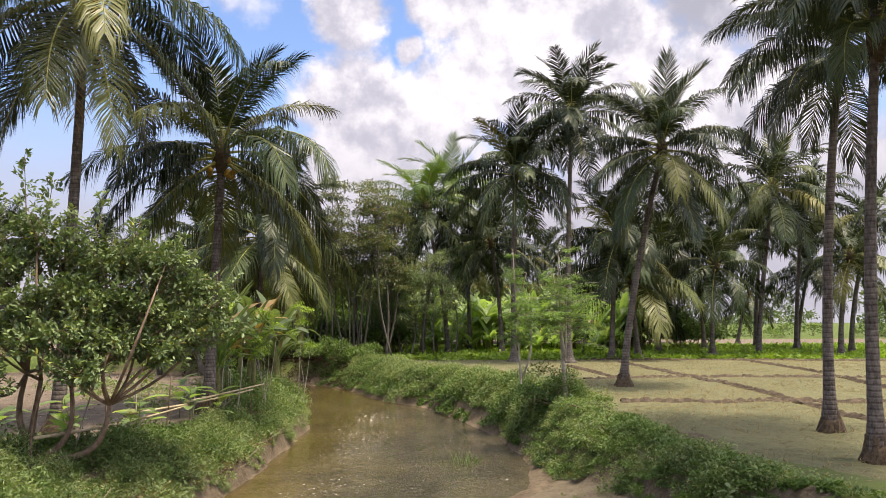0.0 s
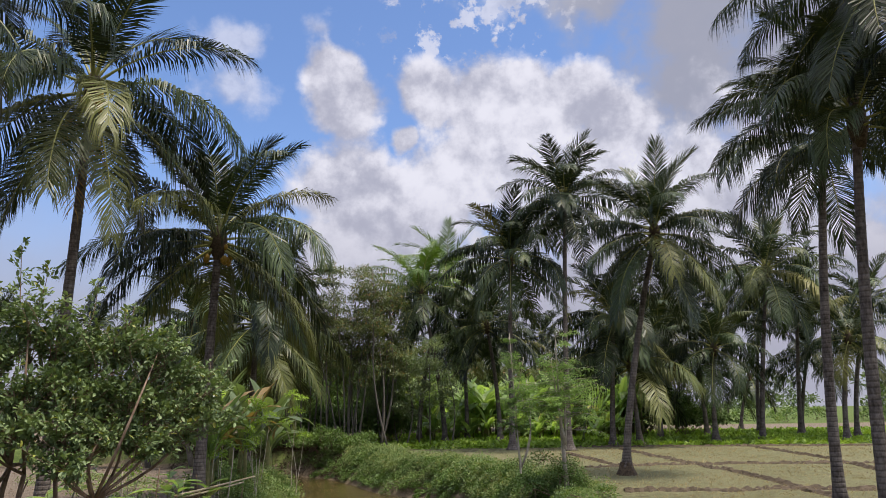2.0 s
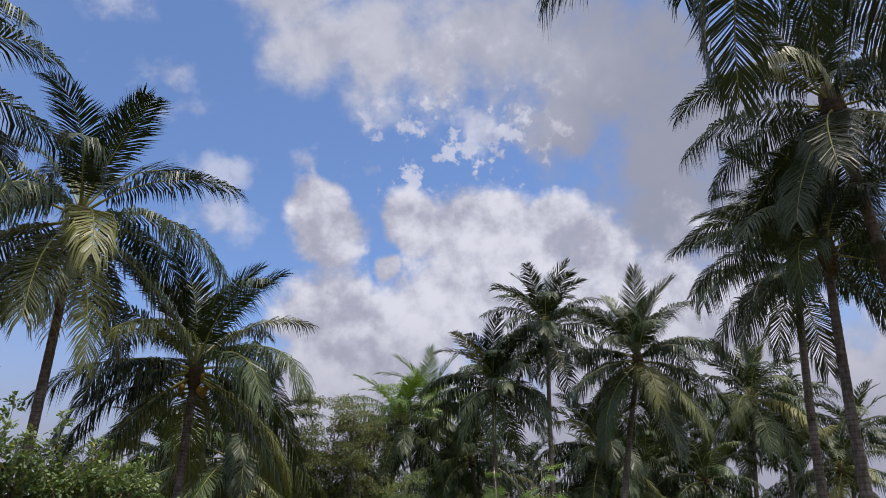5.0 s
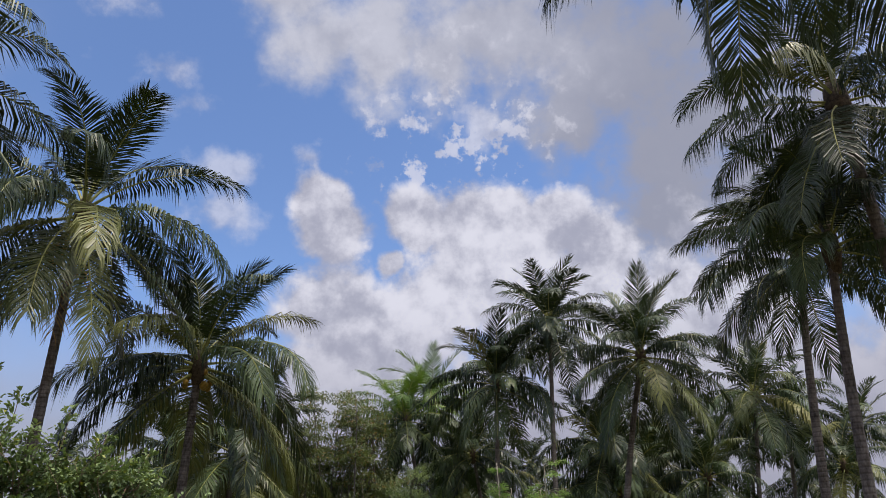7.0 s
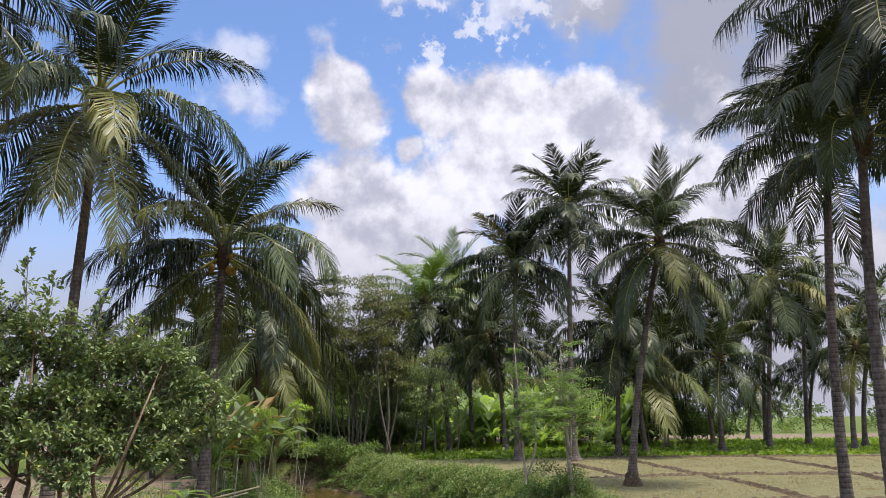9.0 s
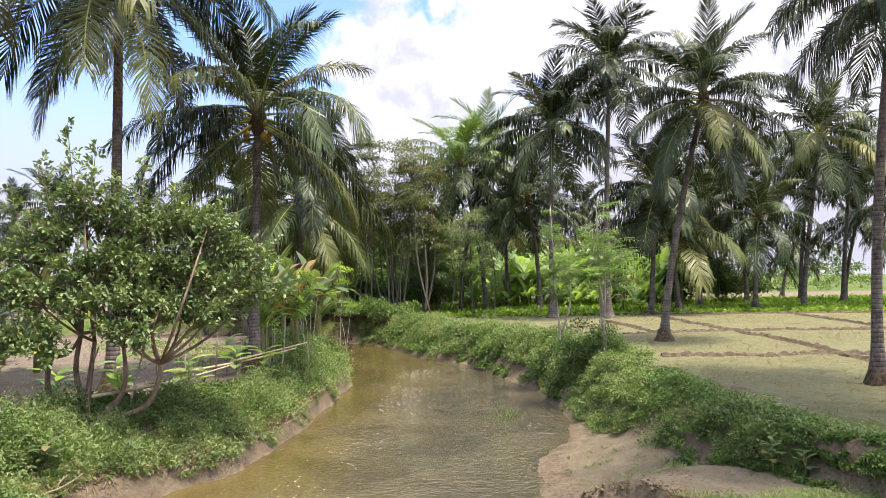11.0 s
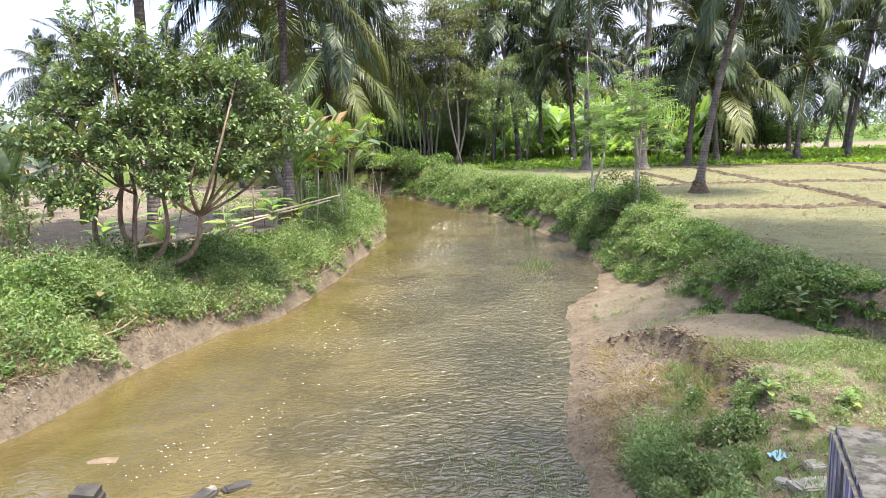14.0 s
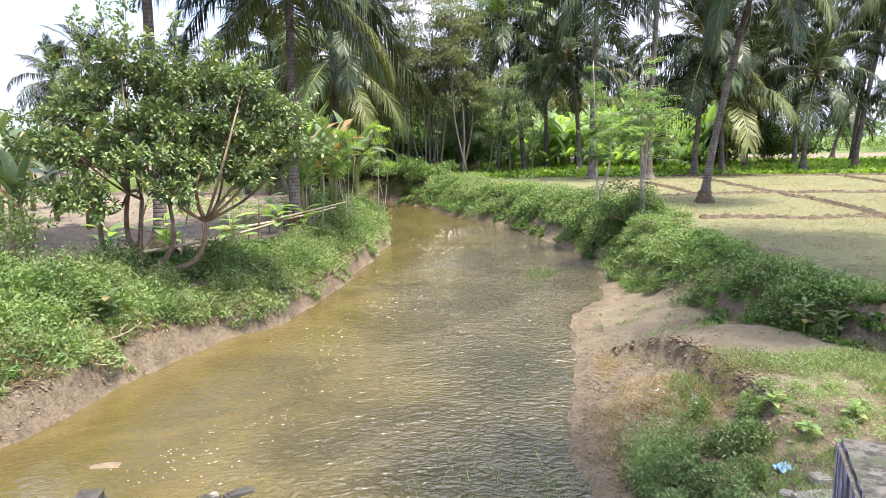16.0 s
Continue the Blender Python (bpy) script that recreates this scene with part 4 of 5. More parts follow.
# ------------------------------------------------------------------ weeds, vines and grass on the banks
def scatter(rng, n, box, test, least=0.12):
    """n ground points inside box that pass test(edge, foot, x, y), with their heights."""
    got = []
    while sum(len(g) for g in got) < n:
        x = rng.uniform(box[0], box[1], n * 3)
        y = rng.uniform(box[2], box[3], n * 3)
        edge, foot = outside(STREAM, x, y), outside(HOLLOW, x, y)
        ok = test(edge, foot, x, y) & (edge > least)
        x, y = x[ok], y[ok]
        p = np.stack([x, y, land(x, y)[0]], 1)
        got.append(p[p[:, 2] > 0.015])
    return np.concatenate(got)[:n]


def weeds(name, pts, per, spread, tall, size, slim, mat, seed, label, category="weeds", upright=0.0, shell=0.5):
    """Low plants at pts: each a small dome of leaves."""
    rng = np.random.default_rng(seed)
    n = len(pts)
    k = np.repeat(np.arange(n), per)
    m = len(k)
    grow = (0.45 + 0.75 * rng.random(n) ** 2 + 0.45 * wavy(pts[:, 0], pts[:, 1], 2.3) + 0.35 * wavy(pts[:, 0], pts[:, 1], 5.1, 3.0))[k]
    grow = np.clip(grow, 0.25, 2.0)
    d = ball_dirs(rng, m)
    d[:, 2] = np.abs(d[:, 2])
    r = rng.random(m) ** shell
    base = pts[k] + d * r[:, None] * np.stack([spread * grow, spread * grow, tall * grow], 1)
    way = d * 0.6 + ball_dirs(rng, m) + np.array([0, 0, upright])
    up = np.array([0, 0, 1.0]) + ball_dirs(rng, m) * 0.8
    ln = size * rng.uniform(0.4, 1.5, m)
    ob = leaf_object(name, [leaves(base, way, up, ln, ln * slim, sag=0.12)], mat)
    return tagged(ob, label, category, kind="stuff")


def left_side(x, y):
    return x < np.interp(y, [-60, 0, 12, 25, 34, 44], [-3, -2.6, -2, -1.5, -6, -30])


def verge(y):
    """How far the weeds of the soil bank reach from the water."""
    return np.interp(y, [6, 11, 13, 15.5, 20, 26], [3.4, 3.0, 2.3, 1.55, 1.5, 1.6])


wr = np.random.default_rng(9)
lb = scatter(wr, 430, (-11, -3.5, 5, 27), lambda e, f, x, y: left_side(x, y) & (e > 0.36 + 0.16 * wavy(x, y, 1.9)) & (e < verge(y) * (0.9 + 0.12 * wavy(x, y, 0.9))))
weeds("bank_weeds", lb, 340, 0.33, 0.42, 0.066, 0.42, WEED, 1, "dense green weeds on the stream bank", shell=0.38)
lb2 = scatter(wr, 260, (-11, -3.5, 5, 27), lambda e, f, x, y: left_side(x, y) & (e > 0.42 + 0.2 * wavy(x, y, 1.4, 2)) & (e < verge(y) * 0.85) & (wavy(x, y, 0.8, 4) > -0.1))
weeds("bank_herbs", lb2, 330, 0.30, 0.60, 0.06, 0.24, WEED_PALE, 2, "pale feathery herbs on the stream bank", shell=0.3)
tall_l = scatter(wr, 130, (-11, -3.5, 6, 27), lambda e, f, x, y: left_side(x, y) & (e > 0.7) & (e < verge(y) * 0.85))
weeds("tall_herbs", tall_l, 260, 0.26, 0.62, 0.055, 0.28, WEED_PALE, 22, "taller leafy herbs standing in the bank weeds", shell=0.6)
low_l = scatter(wr, 2000, (-11, -3.5, 5, 27), lambda e, f, x, y: left_side(x, y) & (e > 0.28 + 0.15 * wavy(x, y, 1.9)) & (e < verge(y)))
weeds("low_weeds", low_l, 30, 0.18, 0.22, 0.055, 0.4, WEED, 17, "low weeds between the taller plants")
edge_l = scatter(wr, 850, (-8, -3.5, 5, 27), lambda e, f, x, y: left_side(x, y) & (e > 0.13 + 0.15 * wavy(x, y, 2.9, 2)) & (e < 0.8 + 0.2 * wavy(x, y, 1.3)) & (wavy(x, y, 2.1, 6) > -0.6), 0.03)
weeds("edge_weeds", edge_l, 90, 0.20, 0.20, 0.06, 0.45, WEED_PALE, 19, "weeds hanging over the bare edge of the bank", shell=0.5)
lb3 = scatter(wr, 700, (-9.5, -5, 8.5, 15), lambda e, f, x, y: left_side(x, y) & (e > 1.1) & (e < verge(y)) & (wavy(x, y, 0.9, 1) > -0.3))
weeds("bank_vines", lb3[:80], 300, 0.36, 0.45, 0.07, 0.55, VINE, 3, "dark creeping vine leaves on the stream bank")
rb = scatter(wr, 400, (1.8, 9, 5.5, 25), lambda e, f, x, y: ~left_side(x, y) & (f > 0.10 + 0.22 * wavy(x, y, 1.6) + 0.45 * (wavy(x, y, 1.35, 5.0) > 0.45)) & (f < np.interp(y, [8, 10, 13, 22], [0.45, 0.6, 1.35, 1.7]) + 0.12 * wavy(x, y, 1.2)))
weeds("bank_weeds", rb, 250, 0.26, 0.13, 0.056, 0.42, VINE, 4, "green creepers hanging over the field bank", shell=0.4)
rb2 = scatter(wr, 220, (1.8, 9, 5.5, 25), lambda e, f, x, y: ~left_side(x, y) & (f > 0.1 + 0.3 * wavy(x, y, 2.2)) & (f < 0.9) & (wavy(x, y, 1.1, 3) > -0.2))
weeds("bank_vines", rb2, 200, 0.24, 0.17, 0.058, 0.4, WEED_PALE, 5, "pale leafy creepers on the field bank", shell=0.4)
steep = scatter(wr, 150, (3.0, 6.5, 6.0, 11.5), lambda e, f, x, y: ~left_side(x, y) & (f > -0.12) & (f < 0.5) & (wavy(x, y, 1.7, 3) > -0.55))
weeds("bank_creepers", steep, 230, 0.22, 0.12, 0.050, 0.5, VINE, 28, "dark creepers hanging down the steep field bank", shell=0.45)
low_r = scatter(wr, 1600, (1.8, 9, 5.5, 25), lambda e, f, x, y: ~left_side(x, y) & (f > 0.25 + 0.25 * wavy(x, y, 1.6)) & (f < np.interp(y, [8, 10, 13, 22], [0.6, 0.8, 1.6, 2.0]) + 0.2 * wavy(x, y, 1.2)))
weeds("low_weeds", low_r, 22, 0.16, 0.12, 0.055, 0.4, WEED_PALE, 18, "low grass and weeds along the field edge")
fb = scatter(wr, 420, (-5.2, 5, 19, 43), lambda e, f, x, y: ~left_side(x, y) & (e > 0.45 + 0.2 * wavy(x, y, 1.3)) & (e < 2.6))
weeds("bank_weeds", fb, 260, 0.42, 0.38, 0.085, 0.35, WEED_PALE, 6, "tall pale weeds along the far bank", shell=0.4)
fb2 = scatter(wr, 430, (-7.0, 5, 19, 43), lambda e, f, x, y: ~left_side(x, y) & (e < 1.6 + 0.3 * wavy(x, y, 0.9)), 0.05)
weeds("bank_vines", fb2, 180, 0.42, 0.34, 0.09, 0.45, VINE, 7, "green weeds along the far bank", shell=0.4)
lf = scatter(wr, 700, (-9, -3.5, 22, 34), lambda e, f, x, y: left_side(x, y) & (e > 0.3) & (e < 3.5))
weeds("bank_weeds", lf, 46, 0.35, 0.5, 0.11, 0.4, WEED, 8, "green weeds at the bend of the stream")
near = scatter(wr, 75, (1.0, 2.75, 3.6, 8.0), lambda e, f, x, y: (f < 0.3) & (x > np.interp(y, [3, 5.4, 6.2, 7.5, 8.5], [1.3, 1.2, 1.08, 1.4, 2.0]) + 0.1 * wavy(x, y, 2.0)) & (y < np.interp(x, [1.1, 1.4, 2.0, 2.6], [6.6, 7.2, 7.6, 7.4])) & (x < np.interp(y, [3, 5.5, 6.5, 7.5], [1.6, 1.95, 2.3, 2.6])) & (np.hypot(x - 2.35, (y - 5.5) * 0.7) > 0.42))
weeds("terrace_weeds", near, 700, 0.22, 0.36, 0.046, 0.34, WEED_PALE, 10, "bushy green weeds on the sandy terrace", shell=0.6, upright=0.3)
near3 = near[::2] + np.array([0.05, 0.04, 0.04])
weeds("terrace_sprigs", near3, 620, 0.26, 0.50, 0.042, 0.30, WEED, 25, "green feathery sprigs in the terrace weeds", shell=0.5, upright=0.5)
near2 = scatter(wr, 2700, (1.2, 6.0, 3.6, 10.2), lambda e, f, x, y: (f < 0.4) & (x > 1.9 + 0.25 * wavy(x, y, 2.6)) & (y < 8.9 - 0.1 * (x - 2.0) + 0.3 * wavy(x, y, 1.9)) & (wavy(x, y, 1.3, 2) > -0.5))
weeds("terrace_grass", near2, 26, 0.13, 0.09, 0.06, 0.12, WEED_PALE, 11, "short pale grass on the sandy terrace", "grass", 1.2)
st = scatter(wr, 420, (0.8, 3.0, 5.5, 10.5), lambda e, f, x, y: (f < -0.3) & (e > 0.3) & (wavy(x, y, 1.7, 1) > 0.05))
weeds("dry_litter", st, 12, 0.16, 0.02, 0.12, 0.05, STRAW, 12, "dry twigs and straw on the muddy slope", "litter", 0.0)
lst = scatter(wr, 420, (-8, -3.5, 5, 20), lambda e, f, x, y: left_side(x, y) & (e > 0.2) & (e < 0.9))
weeds("dry_litter", lst, 14, 0.16, 0.07, 0.17, 0.06, STRAW, 13, "dry twigs and roots on the bare bank", "litter", 0.0)
weeds("root_litter", scatter(wr, 900, (-8, -3.5, 5, 20), lambda e, f, x, y: left_side(x, y) & (e > 0.2) & (e < 0.8) & (wavy(x, y, 2.7, 4) > -0.3), 0.0), 10, 0.13, 0.04, 0.10, 0.09, ROOTS, 23, "dark roots and dead leaves on the bare bank", "litter")
weeds("root_litter", scatter(wr, 260, (0.8, 3.0, 4.5, 10.0), lambda e, f, x, y: (f < -0.25) & (e > 0.2) & (wavy(x, y, 2.4, 1) > -0.2)), 8, 0.16, 0.02, 0.08, 0.07, ROOTS, 24, "dark roots and dead leaves on the muddy slope", "litter")
mixed = scatter(wr, 170, (2.4, 6.0, 5.2, 8.9), lambda e, f, x, y: (f < 0.35) & (wavy(x, y, 1.9, 4) > -0.25))
weeds("terrace_herbs", mixed, 240, 0.22, 0.17, 0.030, 0.32, WEED_PALE, 26, "low herbs in the terrace grass", shell=0.45)
tuft = scatter(wr, 60, (1.0, 5, 9.5, 13.5), lambda e, f, x, y: (f < -0.15) & (e > 0.5))
weeds("sparse_grass", tuft, 16, 0.08, 0.07, 0.07, 0.12, WEED_PALE, 14, "sparse grass on the sandy path", "grass", 1.0)
# dark litter gives the far bank its brown soil tone and its missing shade
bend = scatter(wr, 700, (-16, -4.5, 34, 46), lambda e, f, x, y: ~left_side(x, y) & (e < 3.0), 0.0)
weeds("root_litter", bend, 16, 0.30, 0.12, 0.22, 0.10, ROOTS, 27, "dark litter in place of shade on the brown far bank", "litter")
turf = scatter(wr, 7000, (-6, 42, 40.6, 64), lambda e, f, x, y: ~left_side(x, y))
weeds("ground_cover", turf, 9, 0.28, 0.22, 0.26, 0.5, CROP, 15, "low bright green plants under the palms", "ground cover")
lft = scatter(wr, 900, (-30, -7.5, 8, 34), lambda e, f, x, y: left_side(x, y) & (e > 2.6) & (wavy(x, y, 0.5, 5) > 0.35))
weeds("field_weeds", lft, 18, 0.2, 0.16, 0.09, 0.4, WEED_PALE, 16, "scattered weeds on the tilled soil")


def blades(name, x, y, n, tall, mat, seed, label, spread=0.3, z=None):
    rng = np.random.default_rng(seed)
    p = np.stack([x + rng.normal(0, spread, n), y + rng.normal(0, spread * 0.7, n), np.full(n, -0.02 if z is None else z)], 1)
    way = np.array([0, 0, 1.0]) + rng.normal(0, 0.35, (n, 3)) * np.array([1, 1, 0])
    ln = tall * rng.uniform(0.5, 1.2, n)
    ob = leaf_object(name, [leaves(p, way, ball_dirs(rng, n), ln, ln * 0.05, sag=0.1)], mat)
    return tagged(ob, label, "water plants", kind="stuff")


blades("water_grass", 0.55, 17.2, 90, 0.34, WEED, 1, "green grass growing out of the water", 0.28)
blades("water_grass", -0.1, 6.7, 60, 0.20, WEED, 2, "thin grass in the shallow water", 0.35)
blades("water_grass", 0.45, 6.4, 60, 0.18, WEED, 3, "thin grass in the shallow water", 0.25)
blades("water_grass", -0.55, 6.3, 30, 0.15, WEED, 4, "thin grass in the shallow water", 0.25)


# ------------------------------------------------------------------ shrubs and saplings
def dome(x, y, z, w, h, n, seed):
    rng = np.random.default_rng(seed)
    a = rng.uniform(0, 2 * math.pi, n)
    r = w * rng.random(n) ** 0.5
    return [(x + q * math.cos(t), y + q * math.sin(t), z + h * (0.35 + 0.65 * rng.random()) * (1 - 0.5 * (q / w) ** 2)) for t, q in zip(a, r)]


def sprayed(x, y, h, sprays, seed, label, stem_r=0.05, wide=1.2):
    """A thin sapling with flat feathery leaf sprays in storeys."""
    rng = np.random.default_rng(seed)
    z = height(x, y) - 0.04
    top = empty("feathery_sapling", x, y, z, label, "sapling", "feathery saplings by the field")
    pieces, packs = [], []
    s = np.linspace(0, 1, 10)[:, None]
    tops = []
    for j in range(4):
        tip = np.array([rng.normal(0, 0.28), rng.normal(0, 0.28), h * (1.0, 0.85, 0.72, 0.66)[j]])
        start = np.array([0, 0, 0.0]) if j == 0 else np.array([0, 0, h * rng.uniform(0.18, 0.35)])
        v, f = limb(start, tip, stem_r * (1 if j == 0 else 0.6), 0.008, rng, 0.05, 9)
        mesh_object("stem", v, f, PALE_BARK, top, smooth=True)
        tops.append((start, tip))
    for i in range(sprays):
        a0, a1 = tops[int(rng.integers(4))]
        u = rng.uniform(0.38, 1.0)
        a = a0 + (a1 - a0) * u
        t = rng.uniform(0, 2 * math.pi)
        q = wide * rng.uniform(0.35, 1.0) * (1.25 - 0.75 * u * a1[2] / h)
        d = np.array([math.cos(t), math.sin(t), rng.uniform(-0.12, 0.30)])
        b = a + d * q
        pieces.append(limb(a, b, 0.007, 0.002, rng, 0.05, 4, rise=0.08))
        m = 100
        w = rng.uniform(0.35, 1.0, m)
        side = np.cross(d, (0, 0, 1.0))
        base = a + d * q * w[:, None] + side * (rng.uniform(-0.24, 0.24, m) * np.sin(np.pi * np.clip(w * 1.05 - 0.2, 0, 1)))[:, None]
        base[:, 2] += rng.normal(0, 0.03, m) - 0.22 * (w - 0.4) ** 2
        way = d * 0.4 + side * rng.choice([-1, 1], m)[:, None] + rng.normal(0, 0.12, (m, 3))
        ln = rng.uniform(0.045, 0.08, m)
        packs.append(leaves(base, way, np.array([0, 0, 1.0]) + rng.normal(0, 0.25, (m, 3)), ln, ln * 0.55, sag=0.1))
    v, f = joined(pieces)
    tagged(mesh_object("branching", v, f, PALE_BARK, top, smooth=True), kind="stuff")
    leaf_object("foliage", packs, SPRAY, top)


sprayed(3.30, 18.80, 4.1, 95, 51, "pale-stemmed sapling with feathery light green leaves", 0.075, 1.5)
sprayed(2.45, 21.5, 4.9, 80, 52, "taller feathery sapling with tiered light green leaves", 0.04, 0.9)
shrub("dark_shrub", 3.0, 19.3, dome(3.0, 19.2, 1.1, 0.75, 1.1, 12, 4), [0.42] * 12, 2600, 0.085, VINE, "dark green shrub at the foot of the sapling", seed=61)
shrub("dark_shrub", 3.5, 17.0, dome(3.4, 17.0, 0.9, 0.6, 0.8, 10, 5), [0.38] * 10, 2000, 0.07, WEED, "green bank shrub on the field edge", seed=62)
shrub("dark_shrub", 3.4, 14.6, dome(3.4, 14.6, 0.75, 0.6, 0.75, 10, 6), [0.36] * 10, 2000, 0.065, WEED, "green bank shrub on the field edge", seed=63)
sh = np.random.default_rng(44)
for i in range(10):
    bx = -13.0 + 8.5 * i / 9 + sh.normal(0, 0.3)
    by = np.interp(bx, [-13, -8, -5], [42.9, 41.0, 38.8]) + sh.uniform(0.1, 0.7)
    shrub("dark_shrub", bx, by, dome(bx, by, 1.2, 1.0, sh.uniform(0.9, 1.6), 10, 270 + i), [0.55] * 10, 1300, 0.15, VINE, "dark low shrub on the shaded far bank", group="low shrubs at the bend", seed=290 + i)
for i in range(16):
    bx, by = -11.5 + 9.0 * i / 15 + sh.normal(0, 0.3), 47 + sh.uniform(-1, 2.5)
    shrub("dark_shrub", bx, by, dome(bx, by, 1.3, 1.5, sh.uniform(2.2, 3.4), 12, 70 + i), [0.8] * 12, 1500, 0.24, VINE, "dark undergrowth shrub behind the slim trees", group="undergrowth shrubs", seed=80 + i)
for i in range(11):
    bx, by = 13.5 + 7.5 * i / 10 + sh.normal(0, 0.4), 56 + sh.uniform(-2, 4)
    shrub("dark_shrub", bx, by, dome(bx, by, 1.3, 1.8, sh.uniform(2.5, 4.5), 12, 90 + i), [0.9] * 12, 1500, 0.27, VINE, "dark undergrowth shrub behind the palms", group="undergrowth shrubs", seed=110 + i)
for i in range(16):
    bx, by = -4.5 + 19.5 * i / 15 + sh.normal(0, 0.3), 68.0 + sh.uniform(-1.0, 2.0)
    shrub("dark_shrub", bx, by, dome(bx, by, 1.2, 1.6, sh.uniform(2.0, 3.2), 12, 230 + i), [0.85] * 12, 1500, 0.27, VINE, "dark undergrowth shrub behind the banana grove", group="undergrowth shrubs", seed=250 + i)
for i in range(12):
    bx, by = -40 + 28 * i / 11 + sh.normal(0, 1.0), 46 + sh.uniform(-3, 10)
    shrub("leafy_shrub", bx, by, dome(bx, by, 1.2, 2.4, sh.uniform(3.0, 5.0), 12, 120 + i), [1.1] * 12, 1400, 0.33, GROVE, "leafy shrub at the edge of the tilled soil", group="field edge shrubs", seed=140 + i)
for i, (bx, by, h) in enumerate([(-5.6, 22.5, 2.6), (-5.2, 20.3, 2.4), (-4.9, 24.5, 2.8), (-5.9, 19.0, 2.2), (-6.6, 15.6, 2.0)]):
    c = [(bx + sh.normal(0, 0.2), by + sh.normal(0, 0.2), 1.2 + h * q) for q in (0.5, 0.65, 0.8, 0.95, 1.0)]
    shrub("thin_sapling", bx, by, c, [0.28] * 5, 520, 0.085, CROP, "thin bare sapling with a few light green leaves", "sapling", "thin saplings along the fence", 3, PALE_BARK, 0.013, 0.5, 160 + i)
shrub("leafy_shrub", -8.6, 10.7, dome(-8.6, 10.7, 1.1, 0.6, 1.2, 9, 7), [0.35] * 9, 900, 0.09, WEED, "thin leafy shrub beside the guava bush", seed=171)
shrub("leafy_shrub", -9.3, 12.0, dome(-9.3, 12.0, 1.1, 0.5, 1.6, 8, 8), [0.35] * 8, 600, 0.10, WEED, "thin leafy shrub on the bare soil", seed=172)


# ------------------------------------------------------------------ field bunds, fence, stones, bridge end
def bund(points, seed):
    rng = np.random.default_rng(seed)
    pts = np.array(points, float)
    seg = np.concatenate([[0], np.cumsum(np.hypot(*np.diff(pts, axis=0).T))])
    s = np.arange(0, seg[-1], 0.12)
    x, y = np.interp(s, seg, pts[:, 0]), np.interp(s, seg, pts[:, 1])
    tx, ty = np.gradient(x), np.gradient(y)
    q = np.hypot(tx, ty)
    nx, ny = -ty / q, tx / q
    prof = [(-0.17, -0.03), (-0.10, 0.04), (-0.03, 0.08), (0.04, 0.08), (0.10, 0.035), (0.17, -0.03)]
    verts, faces = [], []
    gz = land(x, y)[0]
    for i in range(len(s)):
        wob = 0.05 * math.sin(s[i] * 1.9) + rng.normal(0, 0.025)
        for o, h in prof:
            oo = o * rng.uniform(0.8, 1.2) + wob
            verts.append((x[i] + nx[i] * oo, y[i] + ny[i] * oo, gz[i] + h * rng.uniform(0.25, 1.5)))
    n = len(prof)
    for i in range(len(s) - 1):
        for j in range(n - 1):
            faces.append((i * n + j, i * n + j + 1, (i + 1) * n + j + 1, (i + 1) * n + j))
    ob = mesh_object("earth_bund", verts, faces, BUND_EARTH)
    tagged(ob, "low crumbly brown earth bund dividing the field", "bund", "earth bunds on the field")


bund([(8.0, 40.8), (24, 38.4), (40, 38.5)], 1)
bund([(5.4, 26.7), (9.2, 27.4), (14.3, 27.1), (18, 26.6), (30, 26.4)], 2)
bund([(4.8, 18.9), (8.7, 18.9), (11.7, 18.6), (24, 18.4)], 3)
bund([(9.6, 38), (9.7, 28.2), (9.8, 22.2), (9.3, 17.5), (9.2, 12.0)], 4)
bund([(17.0, 39.5), (15.9, 29.5), (14.1, 22.0), (13.4, 16)], 5)
bund([(6.2, 35.0), (6.7, 28.0)], 6)


def fence():
    rng = np.random.default_rng(21)
    x0, y0 = -6.6, 12.3
    z0 = height(x0, y0)
    top = empty("bamboo_fence", x0, y0, z0, "low fence of bamboo poles tied to thin sticks", "fence")
    line = [(-6.66, 11.58, 1.45), (-6.34, 14.21, 1.45), (-5.82, 16.11, 1.45), (-5.24, 19.44, 1.45)]

    def rel(p):
        return (p[0] - x0, p[1] - y0, p[2] - z0)
    for a, b, lift in ((line[0], line[2], 0.0), (line[1], line[3], 0.05), (line[2], (line[3][0] + 0.1, line[3][1] + 0.8, 1.5), 0.08)):
        v, f = limb(rel((a[0], a[1], a[2] + lift + 0.12)), rel((b[0], b[1], b[2] + lift + 0.12)), 0.030, 0.020, rng, 0.008, 12)
        mesh_object("pole", v, f, BAMBOO, top, smooth=True)
    for i in range(9):
        u = i / 8
        px = np.interp(u, [0, 0.33, 0.6, 1], [p[0] for p in line])
        py = np.interp(u, [0, 0.33, 0.6, 1], [p[1] for p in line])
        pz = height(px, py)
        hgt = rng.uniform(0.6, 1.7)
        v, f = limb(rel((px, py, pz - 0.1)), rel((px + rng.normal(0, 0.15), py + rng.normal(0, 0.1), pz + hgt)), 0.020, 0.011, rng, 0.03, 6)
        mesh_object("stake", v, f, PALE_BARK if i % 2 else BARK, top, smooth=True)


fence()


